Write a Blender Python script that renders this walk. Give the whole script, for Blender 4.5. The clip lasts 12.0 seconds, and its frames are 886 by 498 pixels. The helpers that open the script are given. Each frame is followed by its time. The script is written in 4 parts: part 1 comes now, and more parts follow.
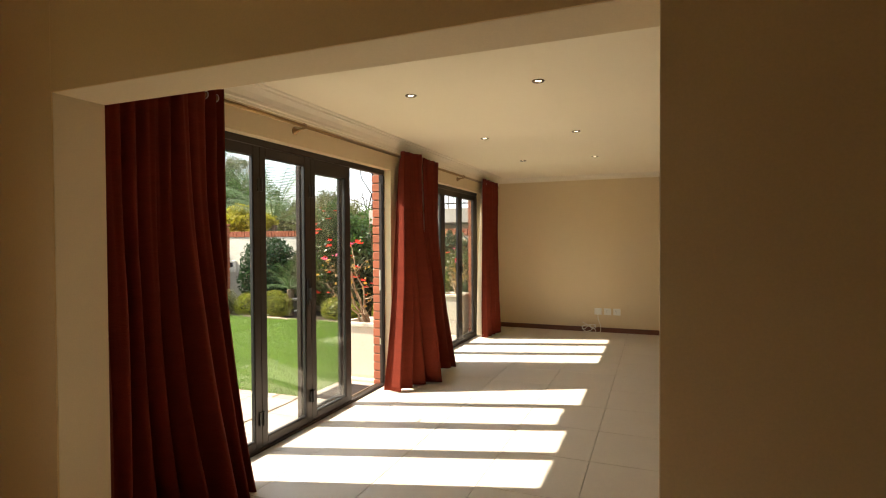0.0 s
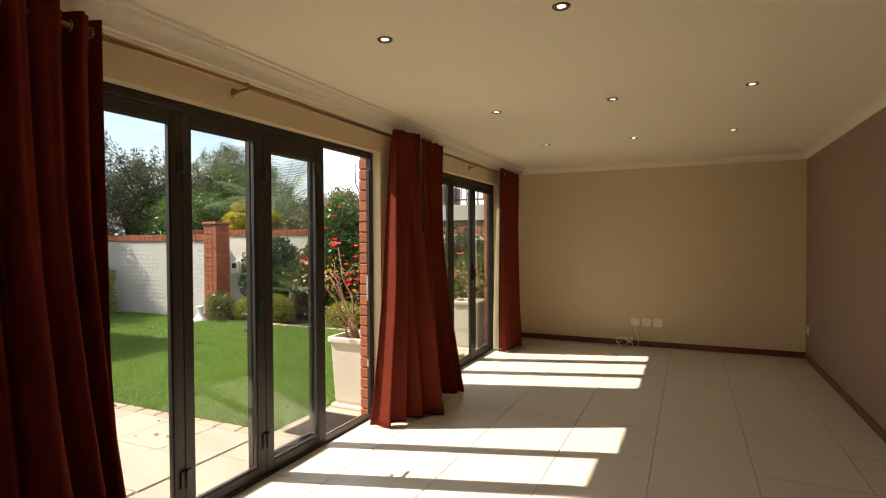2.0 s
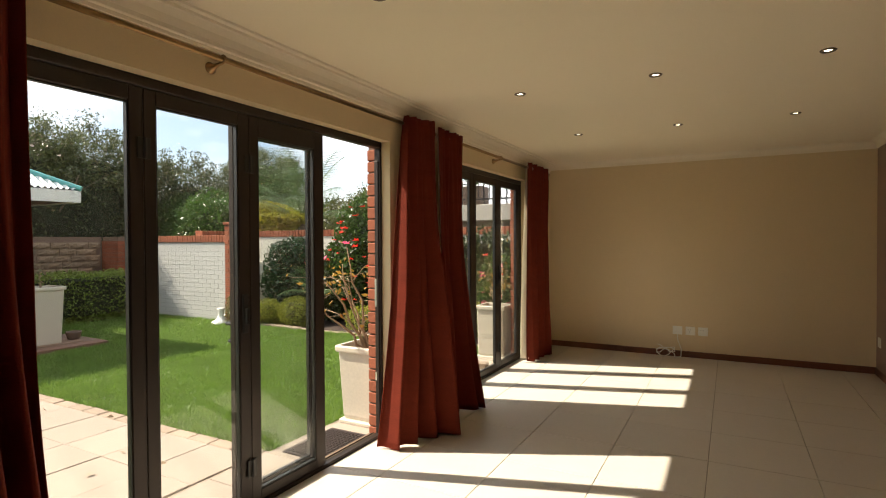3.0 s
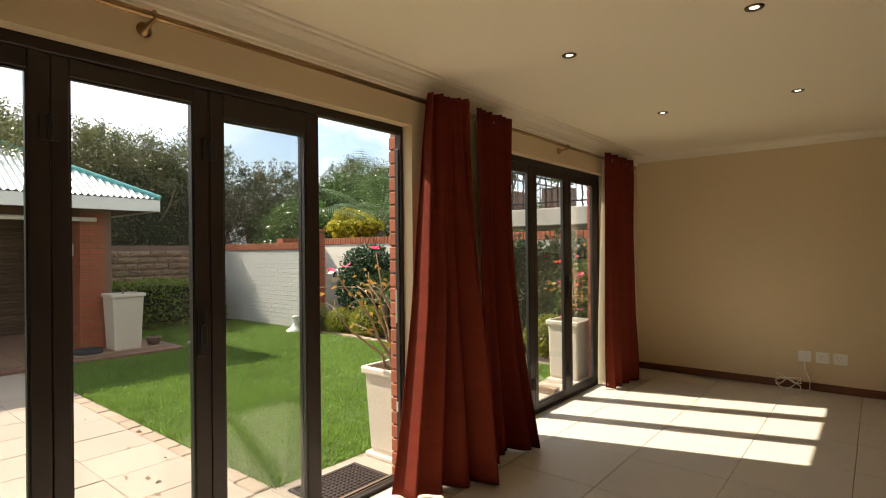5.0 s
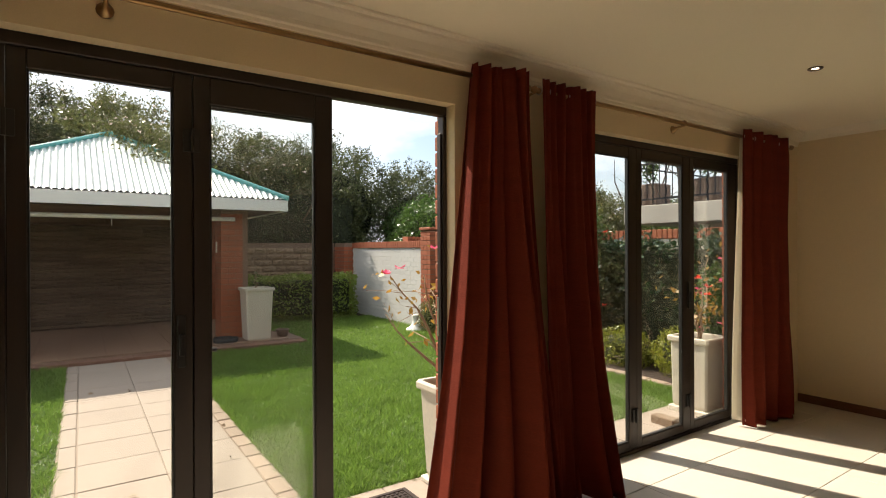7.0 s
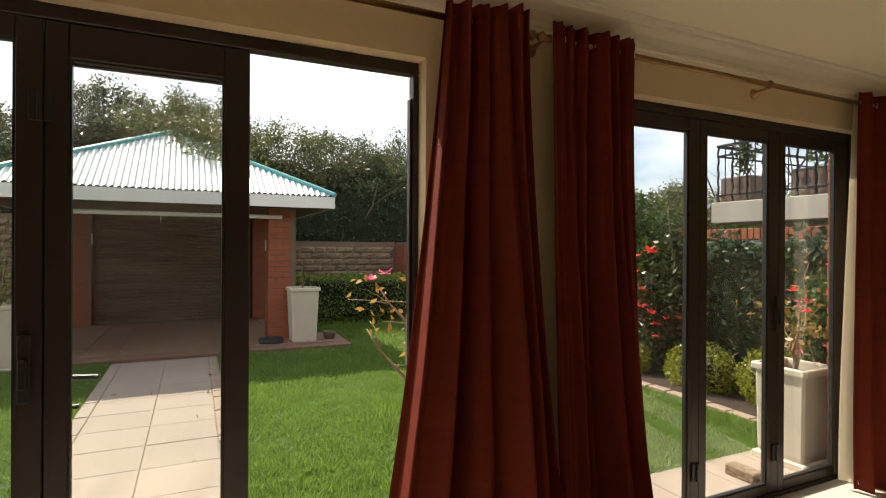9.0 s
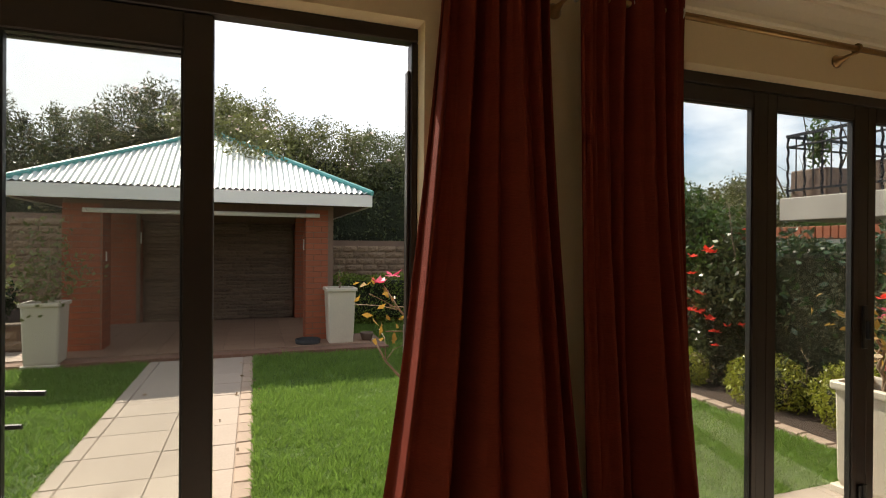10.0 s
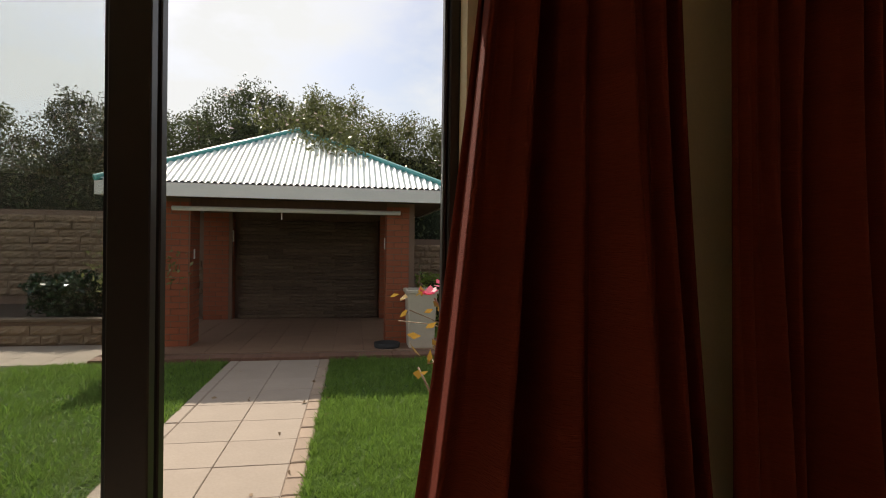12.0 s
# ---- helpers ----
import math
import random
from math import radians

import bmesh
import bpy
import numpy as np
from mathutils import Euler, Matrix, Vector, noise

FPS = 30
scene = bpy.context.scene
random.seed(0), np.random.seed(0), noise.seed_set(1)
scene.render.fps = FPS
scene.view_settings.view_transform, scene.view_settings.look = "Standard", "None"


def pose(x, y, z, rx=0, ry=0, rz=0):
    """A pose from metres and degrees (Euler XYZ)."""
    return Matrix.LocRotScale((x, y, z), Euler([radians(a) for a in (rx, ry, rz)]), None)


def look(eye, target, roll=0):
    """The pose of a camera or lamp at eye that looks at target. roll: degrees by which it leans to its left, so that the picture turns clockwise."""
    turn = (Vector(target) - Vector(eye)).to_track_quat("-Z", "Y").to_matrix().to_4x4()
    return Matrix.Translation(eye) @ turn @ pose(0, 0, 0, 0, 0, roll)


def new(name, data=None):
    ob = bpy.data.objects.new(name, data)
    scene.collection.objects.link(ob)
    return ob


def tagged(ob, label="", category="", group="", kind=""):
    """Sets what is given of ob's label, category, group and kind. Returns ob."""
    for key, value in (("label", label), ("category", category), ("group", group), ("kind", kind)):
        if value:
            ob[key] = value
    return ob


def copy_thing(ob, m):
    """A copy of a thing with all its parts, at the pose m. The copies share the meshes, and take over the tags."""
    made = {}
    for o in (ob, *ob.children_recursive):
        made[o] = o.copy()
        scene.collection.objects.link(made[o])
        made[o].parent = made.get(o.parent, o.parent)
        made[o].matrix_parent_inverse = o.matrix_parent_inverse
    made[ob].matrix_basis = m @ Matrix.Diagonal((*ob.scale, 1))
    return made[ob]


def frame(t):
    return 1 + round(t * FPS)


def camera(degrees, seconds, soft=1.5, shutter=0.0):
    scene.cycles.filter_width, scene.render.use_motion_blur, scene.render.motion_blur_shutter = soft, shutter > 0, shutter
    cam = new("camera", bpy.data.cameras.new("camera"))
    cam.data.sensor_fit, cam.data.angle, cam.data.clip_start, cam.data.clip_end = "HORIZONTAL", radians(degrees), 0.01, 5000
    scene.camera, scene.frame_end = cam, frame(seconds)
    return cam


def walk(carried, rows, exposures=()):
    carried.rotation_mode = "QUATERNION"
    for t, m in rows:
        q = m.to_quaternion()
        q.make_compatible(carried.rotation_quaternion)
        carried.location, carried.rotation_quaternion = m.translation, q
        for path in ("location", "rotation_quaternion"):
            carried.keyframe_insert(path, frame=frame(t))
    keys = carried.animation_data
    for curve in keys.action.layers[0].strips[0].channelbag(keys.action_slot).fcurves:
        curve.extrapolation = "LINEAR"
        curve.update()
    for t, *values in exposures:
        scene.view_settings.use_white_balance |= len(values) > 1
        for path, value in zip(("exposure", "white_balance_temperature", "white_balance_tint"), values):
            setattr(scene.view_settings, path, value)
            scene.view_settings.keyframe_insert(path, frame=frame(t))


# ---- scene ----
cam = camera(79.5, 12.0, soft=1.1)
PATH = [
    (0, (0.083, 0.568, 1.426), (-0.661, 2.424, 1.39), -0.3),
    (0.5, (0.047, 0.822, 1.421), (-0.702, 2.672, 1.382), 0.1),
    (0.8, (0.018, 0.98, 1.412), (-0.762, 2.818, 1.395), -0.2),
    (1, (0.002, 1.078, 1.422), (-0.758, 2.923, 1.385), -0.1),
    (1.5, (-0.035, 1.343, 1.409), (-0.833, 3.176, 1.372), -0.2),
    (2, (-0.101, 1.576, 1.417), (-0.94, 3.391, 1.38), -0.3),
    (2.5, (-0.147, 1.822, 1.42), (-1.036, 3.614, 1.387), -0.3),
    (3, (-0.196, 2.043, 1.398), (-1.144, 3.804, 1.368), -0.3),
    (3.2, (-0.226, 2.128, 1.385), (-1.188, 3.88, 1.358), -0.4),
    (5, (-0.189, 2.877, 1.366), (-1.455, 4.425, 1.369), -0.6),
    (5.5, (-0.189, 3.1, 1.363), (-1.563, 4.553, 1.368), -0.4),
    (6, (-0.15, 3.27, 1.366), (-1.629, 4.617, 1.371), -0.2),
    (6.5, (-0.162, 3.483, 1.394), (-1.735, 4.718, 1.394), -0.2),
    (7, (-0.145, 3.649, 1.38), (-1.799, 4.773, 1.379), -0.2),
    (7.2, (-0.18, 3.726, 1.374), (-1.852, 4.824, 1.371), -0.4),
    (9, (-0.475, 4.41, 1.388), (-2.286, 5.258, 1.385), 0.3),
    (9.5, (-0.6, 4.563, 1.381), (-2.447, 5.331, 1.377), 0.3),
    (10, (-0.711, 4.693, 1.388), (-2.595, 5.364, 1.382), 0.4),
    (10.5, (-0.828, 4.812, 1.393), (-2.743, 5.39, 1.388), 0.7),
    (11, (-0.939, 4.926, 1.391), (-2.885, 5.389, 1.382), 0.6),
    (11.5, (-1.128, 4.954, 1.394), (-3.089, 5.344, 1.383), 0.8),
    (12, (-1.263, 4.980, 1.394), (-3.235, 5.309, 1.382), 0.8),
]
walk(cam, [(t, look(eye, target, roll)) for t, eye, target, roll in PATH],
     exposures=[(0, 1.72), (0.7, 1.47), (1.5, 1.24), (2.5, 1.06), (5.5, 0.95), (6.5, 0.8), (9, 0.76), (10.5, 0.36), (12, -0.05)])

# ---- world and sun ----
SUN_TO = Vector((-1.9, -0.62, 2.0)).normalized()
world = bpy.data.worlds.new("world")
scene.world = world
world.use_nodes = True
wn, wl = world.node_tree.nodes, world.node_tree.links
wn.clear()
sky = wn.new("ShaderNodeTexSky")
sky.sky_type, sky.sun_disc = "NISHITA", False
sky.sun_elevation = math.asin(SUN_TO.z)
sky.sun_rotation = math.atan2(SUN_TO.x, SUN_TO.y)
sky.air_density, sky.dust_density = 1.0, 2.0
bg, wo = wn.new("ShaderNodeBackground"), wn.new("ShaderNodeOutputWorld")
bg.inputs[1].default_value = 0.11
tc, mp, nz, rp, mx = (wn.new("ShaderNodeTexCoord"), wn.new("ShaderNodeMapping"), wn.new("ShaderNodeTexNoise"),
                      wn.new("ShaderNodeValToRGB"), wn.new("ShaderNodeMix"))
mp.inputs["Scale"].default_value = (1.2, 1.2, 2.6)
nz.inputs["Scale"].default_value, nz.inputs["Detail"].default_value, nz.inputs["Roughness"].default_value = 2.0, 7, 0.55
rp.color_ramp.elements[0].position, rp.color_ramp.elements[1].position = 0.38, 0.57
mx.data_type = "RGBA"
mx.inputs[7].default_value = (8.6, 8.6, 8.5, 1)
wl.new(tc.outputs["Generated"], mp.inputs[0])
wl.new(mp.outputs[0], nz.inputs[0])
wl.new(nz.outputs[0], rp.inputs[0])
wl.new(rp.outputs[0], mx.inputs[0])
wl.new(sky.outputs[0], mx.inputs[6])
wl.new(mx.outputs[2], bg.inputs[0])
wl.new(bg.outputs[0], wo.inputs[0])
sun = new("sun", bpy.data.lights.new("sun", "SUN"))
sun.data.energy, sun.data.angle, sun.data.color = 5.3, radians(0.6), (1.0, 0.89, 0.73)
sun.matrix_world = look((SUN_TO * 30), (0, 0, 0))


# ---- materials ----
def mat(name, color, rough=0.8, metal=0.0, var=0.12, scale=3.0, fine=60.0, bump=0.15, dist=0.004, vary=0.0, stretch=(1, 1, 1), spec=0.5):
    """A surface with broad stains, fine grain and relief; vary: how far single pieces differ."""
    m = bpy.data.materials.new(name)
    m.use_nodes = True
    n, l = m.node_tree.nodes, m.node_tree.links
    b = n["Principled BSDF"]
    b.inputs["Roughness"].default_value, b.inputs["Metallic"].default_value = rough, metal
    b.inputs["Specular IOR Level"].default_value = spec
    tex = n.new("ShaderNodeTexCoord")
    mapping = n.new("ShaderNodeMapping")
    mapping.inputs["Scale"].default_value = stretch
    l.new(tex.outputs["Object"], mapping.inputs[0])
    big, small = n.new("ShaderNodeTexNoise"), n.new("ShaderNodeTexNoise")
    big.inputs["Scale"].default_value, small.inputs["Scale"].default_value = scale, fine
    big.inputs["Detail"].default_value, small.inputs["Detail"].default_value = 5, 3
    l.new(mapping.outputs[0], big.inputs[0])
    l.new(mapping.outputs[0], small.inputs[0])
    add = n.new("ShaderNodeMath")
    add.operation = "ADD"
    l.new(big.outputs[0], add.inputs[0])
    l.new(small.outputs[0], add.inputs[1])
    total = add
    if vary:
        info, geo, two, three = n.new("ShaderNodeObjectInfo"), n.new("ShaderNodeNewGeometry"), n.new("ShaderNodeMath"), n.new("ShaderNodeMath")
        two.operation = "ADD"
        l.new(info.outputs["Random"], two.inputs[0])
        l.new(geo.outputs["Random Per Island"], two.inputs[1])
        three.operation = "MULTIPLY_ADD"
        three.inputs[1].default_value = vary
        l.new(two.outputs[0], three.inputs[0])
        l.new(add.outputs[0], three.inputs[2])
        total = three
    rng = n.new("ShaderNodeMapRange")
    rng.inputs[1].default_value, rng.inputs[2].default_value = 0.5, 1.5 + 2 * vary
    rng.inputs[3].default_value, rng.inputs[4].default_value = 1 - var * 1.6, 1 + var * 1.6
    l.new(total.outputs[0], rng.inputs[0])
    mul = n.new("ShaderNodeVectorMath")
    mul.operation = "SCALE"
    mul.inputs[0].default_value = color
    l.new(rng.outputs[0], mul.inputs["Scale"])
    l.new(mul.outputs[0], b.inputs["Base Color"])
    if bump:
        bp = n.new("ShaderNodeBump")
        bp.inputs["Strength"].default_value, bp.inputs["Distance"].default_value = bump, dist
        l.new(small.outputs[0], bp.inputs["Height"])
        l.new(bp.outputs[0], b.inputs["Normal"])
    return m


def leaf_mat(name, color, var=0.5, gloss=0.35, through_light=0.35, scale=1.6, fine=9):
    m = mat(name, color, rough=gloss, var=var, scale=scale, fine=fine, bump=0, vary=1.0)
    n, l = m.node_tree.nodes, m.node_tree.links
    b, out = n["Principled BSDF"], n["Material Output"]
    tr, ms = n.new("ShaderNodeBsdfTranslucent"), n.new("ShaderNodeMixShader")
    ms.inputs[0].default_value = through_light
    l.new(b.inputs["Base Color"].links[0].from_socket, tr.inputs[0])
    l.new(b.outputs[0], ms.inputs[1])
    l.new(tr.outputs[0], ms.inputs[2])
    l.new(ms.outputs[0], out.inputs[0])
    return m


def glass_mat(name, strength=1.0, dust=0.012):
    m = bpy.data.materials.new(name)
    m.use_nodes = True
    n, l = m.node_tree.nodes, m.node_tree.links
    out = n["Material Output"]
    n.remove(n["Principled BSDF"])
    tr, gl, fr, ms = n.new("ShaderNodeBsdfTransparent"), n.new("ShaderNodeBsdfGlossy"), n.new("ShaderNodeLayerWeight"), n.new("ShaderNodeMixShader")
    pw, ma = n.new("ShaderNodeMath"), n.new("ShaderNodeMath")
    pw.operation, ma.operation = "POWER", "MULTIPLY_ADD"
    pw.inputs[1].default_value, ma.inputs[1].default_value, ma.inputs[2].default_value = 5.0, 0.96 * strength, 0.04 * strength
    df, m2, nz2, mr = n.new("ShaderNodeBsdfDiffuse"), n.new("ShaderNodeMixShader"), n.new("ShaderNodeTexNoise"), n.new("ShaderNodeMapRange")
    tr.inputs[0].default_value = (0.96, 0.97, 0.965, 1)
    gl.inputs["Roughness"].default_value = 0.0
    fr.inputs[0].default_value = 0.5
    l.new(fr.outputs["Facing"], pw.inputs[0])
    l.new(pw.outputs[0], ma.inputs[0])
    df.inputs[0].default_value = (0.8, 0.8, 0.78, 1)
    nz2.inputs["Scale"].default_value = 2.2
    mr.inputs[1].default_value, mr.inputs[2].default_value, mr.inputs[4].default_value = 0.4, 0.8, dust * 2.5
    tcx = n.new("ShaderNodeTexCoord")
    l.new(tcx.outputs["Object"], nz2.inputs[0])
    l.new(nz2.outputs[0], mr.inputs[0])
    l.new(mr.outputs[0], m2.inputs[0])
    l.new(ma.outputs[0], ms.inputs[0])
    l.new(tr.outputs[0], ms.inputs[1])
    l.new(gl.outputs[0], ms.inputs[2])
    l.new(ms.outputs[0], m2.inputs[1])
    l.new(df.outputs[0], m2.inputs[2])
    l.new(m2.outputs[0], out.inputs[0])
    return m


def glow_mat(name, color, strength):
    m = mat(name, color, rough=0.4, bump=0)
    b = m.node_tree.nodes["Principled BSDF"]
    b.inputs["Emission Color"].default_value, b.inputs["Emission Strength"].default_value = (*color, 1), strength
    return m


M_WALL = mat("beige_paint", (0.71, 0.565, 0.35), 0.75, var=0.03, scale=0.8, fine=160, bump=0.12, dist=0.002)
# brown for the unseen hall walls, picked to dim and warm their bounce light
M_HALL = mat("hall_bounce_brown", (0.48, 0.21, 0.065), 0.75, var=0.04, scale=0.8, fine=160, bump=0.12, dist=0.002)
# wall beige shifted to ochre: the hall's warm light put into the colour
M_HALLN = mat("warm_hall_light_tint", (0.66, 0.44, 0.205), 0.75, var=0.04, scale=0.8, fine=160, bump=0.12, dist=0.002)
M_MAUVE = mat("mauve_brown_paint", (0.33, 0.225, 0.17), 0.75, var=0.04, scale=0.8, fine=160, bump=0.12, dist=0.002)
M_CEIL = mat("ceiling_paint", (0.88, 0.775, 0.585), 0.85, var=0.02, scale=0.7, fine=120, bump=0.05, dist=0.001)
M_CORNICE = mat("cornice_paint", (0.84, 0.75, 0.59), 0.7, var=0.02, bump=0)
M_TILE = mat("floor_tile", (0.635, 0.585, 0.505), 0.42, var=0.045, scale=2.2, fine=45, bump=0.04, dist=0.001, vary=0.35)
M_GROUT = mat("dark_grout", (0.16, 0.11, 0.07), 0.9, var=0.2)
M_SKIRT = mat("dark_wood_skirting", (0.15, 0.052, 0.026), 0.45, var=0.25, stretch=(1, 1, 8), scale=6)
M_ALU = mat("bronze_aluminium", (0.036, 0.026, 0.021), 0.42, metal=0.35, var=0.06, bump=0.03)
M_BLACK = mat("black_plastic", (0.015, 0.014, 0.013), 0.4, var=0.05, bump=0)
M_STEEL = mat("brushed_steel", (0.6, 0.58, 0.55), 0.3, metal=1, var=0.05, bump=0.02)
M_BRASS = mat("antique_brass", (0.33, 0.21, 0.10), 0.33, metal=1, var=0.12, bump=0.03)
M_RIM = mat("dark_brass_rim", (0.16, 0.11, 0.06), 0.35, metal=1, var=0.1, bump=0)
M_CLOTH = mat("rust_red_cloth", (0.148, 0.024, 0.012), 0.9, var=0.14, scale=5, fine=140, bump=0.6, dist=0.003, stretch=(0.3, 0.3, 3.0), spec=0.12)
M_LINING = leaf_mat("cream_lining", (0.78, 0.73, 0.62), 0.04, 0.9, 0.45)
M_PLASTIC = mat("white_plastic", (0.84, 0.82, 0.75), 0.35, var=0.02, bump=0)
M_HOLE = mat("socket_hole", (0.03, 0.03, 0.03), 0.8, var=0.02, bump=0)
M_LAMP = glow_mat("lamp_glow", (1.0, 0.86, 0.62), 2.6)
M_GLASS = glass_mat("window_glass")
M_GLASS2 = glass_mat("dusty_glass", dust=0.010)
M_BRICK = mat("red_face_brick", (0.30, 0.088, 0.040), 0.85, var=0.2, scale=7, fine=70, bump=0.4, vary=0.6)
M_MORTAR = mat("mortar", (0.19, 0.125, 0.09), 0.95, var=0.12, bump=0.4)
M_MORTARW = mat("white_mortar", (0.58, 0.57, 0.54), 0.9, var=0.08, bump=0.3)
M_WHITEBRICK = mat("white_painted_brick", (0.56, 0.555, 0.53), 0.8, var=0.07, bump=0.3, vary=0.2)
M_PLASTER = mat("garden_plaster", (0.66, 0.62, 0.54), 0.85, var=0.08, scale=1.5, bump=0.3)
M_JOINT = mat("pale_joint_sand", (0.30, 0.235, 0.18), 0.95, var=0.15, bump=0.2)
M_PAVER = mat("sand_paver", (0.34, 0.275, 0.22), 0.85, var=0.11, scale=3, fine=50, bump=0.3, vary=0.4)
M_EDGE = mat("edging_brick", (0.33, 0.245, 0.18), 0.85, var=0.18, scale=8, bump=0.4, vary=0.6)
M_BAND = mat("red_brown_edging", (0.20, 0.105, 0.068), 0.8, var=0.15, scale=6, bump=0.3, vary=0.4)
M_TERRACE = mat("brown_terrace_tile", (0.24, 0.145, 0.095), 0.6, var=0.12, scale=2, bump=0.1, vary=0.3)
M_SOIL = mat("dark_soil", (0.040, 0.024, 0.015), 0.95, var=0.3, fine=40, bump=0.8, dist=0.02)
M_TURF = mat("turf_ground", (0.040, 0.070, 0.016), 0.95, var=0.3, scale=1.2, fine=30, bump=0.6, dist=0.02)
M_BLADE = leaf_mat("grass_blade", (0.160, 0.258, 0.047), 0.5, 0.5, 0.5, 2.6, 14)
M_STONE = mat("rock_face_stone", (0.24, 0.165, 0.105), 0.9, var=0.28, scale=5, fine=30, bump=0.9, dist=0.02, vary=0.7)
M_SLATE = mat("dark_stacked_slate", (0.150, 0.106, 0.072), 0.9, var=0.35, scale=4, fine=30, bump=0.8, dist=0.02, vary=0.8)
M_ROOF = mat("corrugated_steel_roof", (0.62, 0.66, 0.64), 0.38, metal=0.25, var=0.08, scale=2, bump=0.05)
M_TEAL = mat("teal_ridge_paint", (0.10, 0.36, 0.34), 0.45, var=0.1, bump=0.05)
M_FASCIA = mat("white_fascia_paint", (0.76, 0.75, 0.70), 0.55, var=0.04, bump=0.05)
M_TIMBER = mat("dark_timber", (0.10, 0.055, 0.03), 0.6, var=0.25, stretch=(1, 8, 1), bump=0.2)
M_RENDER = mat("weathered_grey_render", (0.40, 0.37, 0.32), 0.9, var=0.18, scale=2.0, bump=0.3)
M_POT = mat("cream_pot_glaze", (0.58, 0.52, 0.42), 0.5, var=0.07, scale=3, bump=0.1)
M_PLANTER = mat("brown_planter", (0.15, 0.10, 0.075), 0.7, var=0.12)
M_MAT = mat("dark_rubber_mat", (0.035, 0.022, 0.018), 0.85, var=0.2)
M_IRON = mat("black_iron", (0.012, 0.015, 0.022), 0.5, metal=0.5, var=0.1, bump=0.1)
M_BARK = mat("grey_brown_bark", (0.16, 0.115, 0.075), 0.9, var=0.3, scale=8, fine=40, bump=0.8, dist=0.01)
M_DARKTWIG = mat("dark_twig", (0.05, 0.035, 0.025), 0.9, var=0.2, bump=0.2)
M_TWIG = mat("dry_twig", (0.30, 0.21, 0.13), 0.85, var=0.2, bump=0.2)
L_DARK = leaf_mat("dark_foliage", (0.078, 0.092, 0.034))
L_MID = leaf_mat("mid_foliage", (0.070, 0.130, 0.026))
L_OLIVE = leaf_mat("olive_foliage", (0.135, 0.145, 0.048))
L_BOX = leaf_mat("box_foliage", (0.20, 0.27, 0.045))
L_LIME = leaf_mat("lime_foliage", (0.26, 0.28, 0.030))
L_GLOSSY = leaf_mat("glossy_dark_foliage", (0.030, 0.060, 0.024), gloss=0.2, through_light=0.12)
L_PALM = leaf_mat("palm_frond", (0.105, 0.165, 0.060))
L_GOLD = leaf_mat("yellow_green_foliage", (0.46, 0.42, 0.035), 0.4, through_light=0.45)
L_YELLOW = leaf_mat("yellowed_leaf", (0.42, 0.25, 0.045), 0.3)
# near-black fill: the shade deep inside foliage put into a colour
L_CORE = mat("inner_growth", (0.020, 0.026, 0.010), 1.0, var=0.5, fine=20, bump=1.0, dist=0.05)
P_RED = leaf_mat("red_petal", (0.75, 0.045, 0.025), 0.2, 0.5)
P_PINK = leaf_mat("pink_petal", (0.80, 0.10, 0.22), 0.2, 0.5)
P_WHITE = leaf_mat("pale_blossom", (0.75, 0.62, 0.58), 0.15, 0.5)

# ---- building helpers ----
ORIGIN = {}


def thing(name, at, label, category, group=""):
    """An empty at its base that holds the parts of one thing."""
    ob = tagged(new(name), label, category, group)
    ob.location = at
    ob.empty_display_size = 0.1
    ORIGIN[ob] = Vector(at)
    return ob


def part(name, bm, material, parent=None, label="", category="", group="", kind="", smooth=False):
    """One mesh object from a bmesh in world coordinates, under its thing or part."""
    off = ORIGIN.get(parent, Vector((0, 0, 0)))
    if off.length:
        bmesh.ops.translate(bm, verts=bm.verts, vec=-off)
    bm.normal_update()
    me = bpy.data.meshes.new(name)
    bm.to_mesh(me)
    bm.free()
    if smooth:
        me.polygons.foreach_set("use_smooth", [True] * len(me.polygons))
    me.materials.append(material)
    ob = tagged(new(name, me), label, category, group, kind)
    ob.parent = parent
    ORIGIN[ob] = off
    return ob


def raw(name, verts, faces, material, parent=None, label="", category="", group="", kind="", smooth=False):
    """The same from numpy vertices and equal-sided faces."""
    off = ORIGIN.get(parent, Vector((0, 0, 0)))
    verts = np.asarray(verts, dtype=np.float32) - np.array(off, dtype=np.float32)
    faces = np.asarray(faces, dtype=np.int32)
    k = faces.shape[1]
    me = bpy.data.meshes.new(name)
    me.vertices.add(len(verts))
    me.vertices.foreach_set("co", verts.ravel())
    me.loops.add(faces.size)
    me.loops.foreach_set("vertex_index", faces.ravel())
    me.polygons.add(len(faces))
    me.polygons.foreach_set("loop_start", np.arange(0, faces.size, k, dtype=np.int32))
    me.polygons.foreach_set("loop_total", np.full(len(faces), k, dtype=np.int32))
    if smooth:
        me.polygons.foreach_set("use_smooth", np.ones(len(faces), dtype=bool))
    me.update(calc_edges=True)
    me.materials.append(material)
    ob = tagged(new(name, me), label, category, group, kind)
    ob.parent = parent
    ORIGIN[ob] = off
    return ob


def box(bm, x0, x1, y0, y1, z0, z1, bevel=0.0):
    m = Matrix.Translation(((x0 + x1) / 2, (y0 + y1) / 2, (z0 + z1) / 2)) @ Matrix.Diagonal((abs(x1 - x0), abs(y1 - y0), abs(z1 - z0), 1))
    r = bmesh.ops.create_cube(bm, size=1.0, matrix=m)
    if bevel:
        edges = list({e for v in r["verts"] for e in v.link_edges})
        bmesh.ops.bevel(bm, geom=edges, offset=bevel, segments=1, affect="EDGES")
    return bm


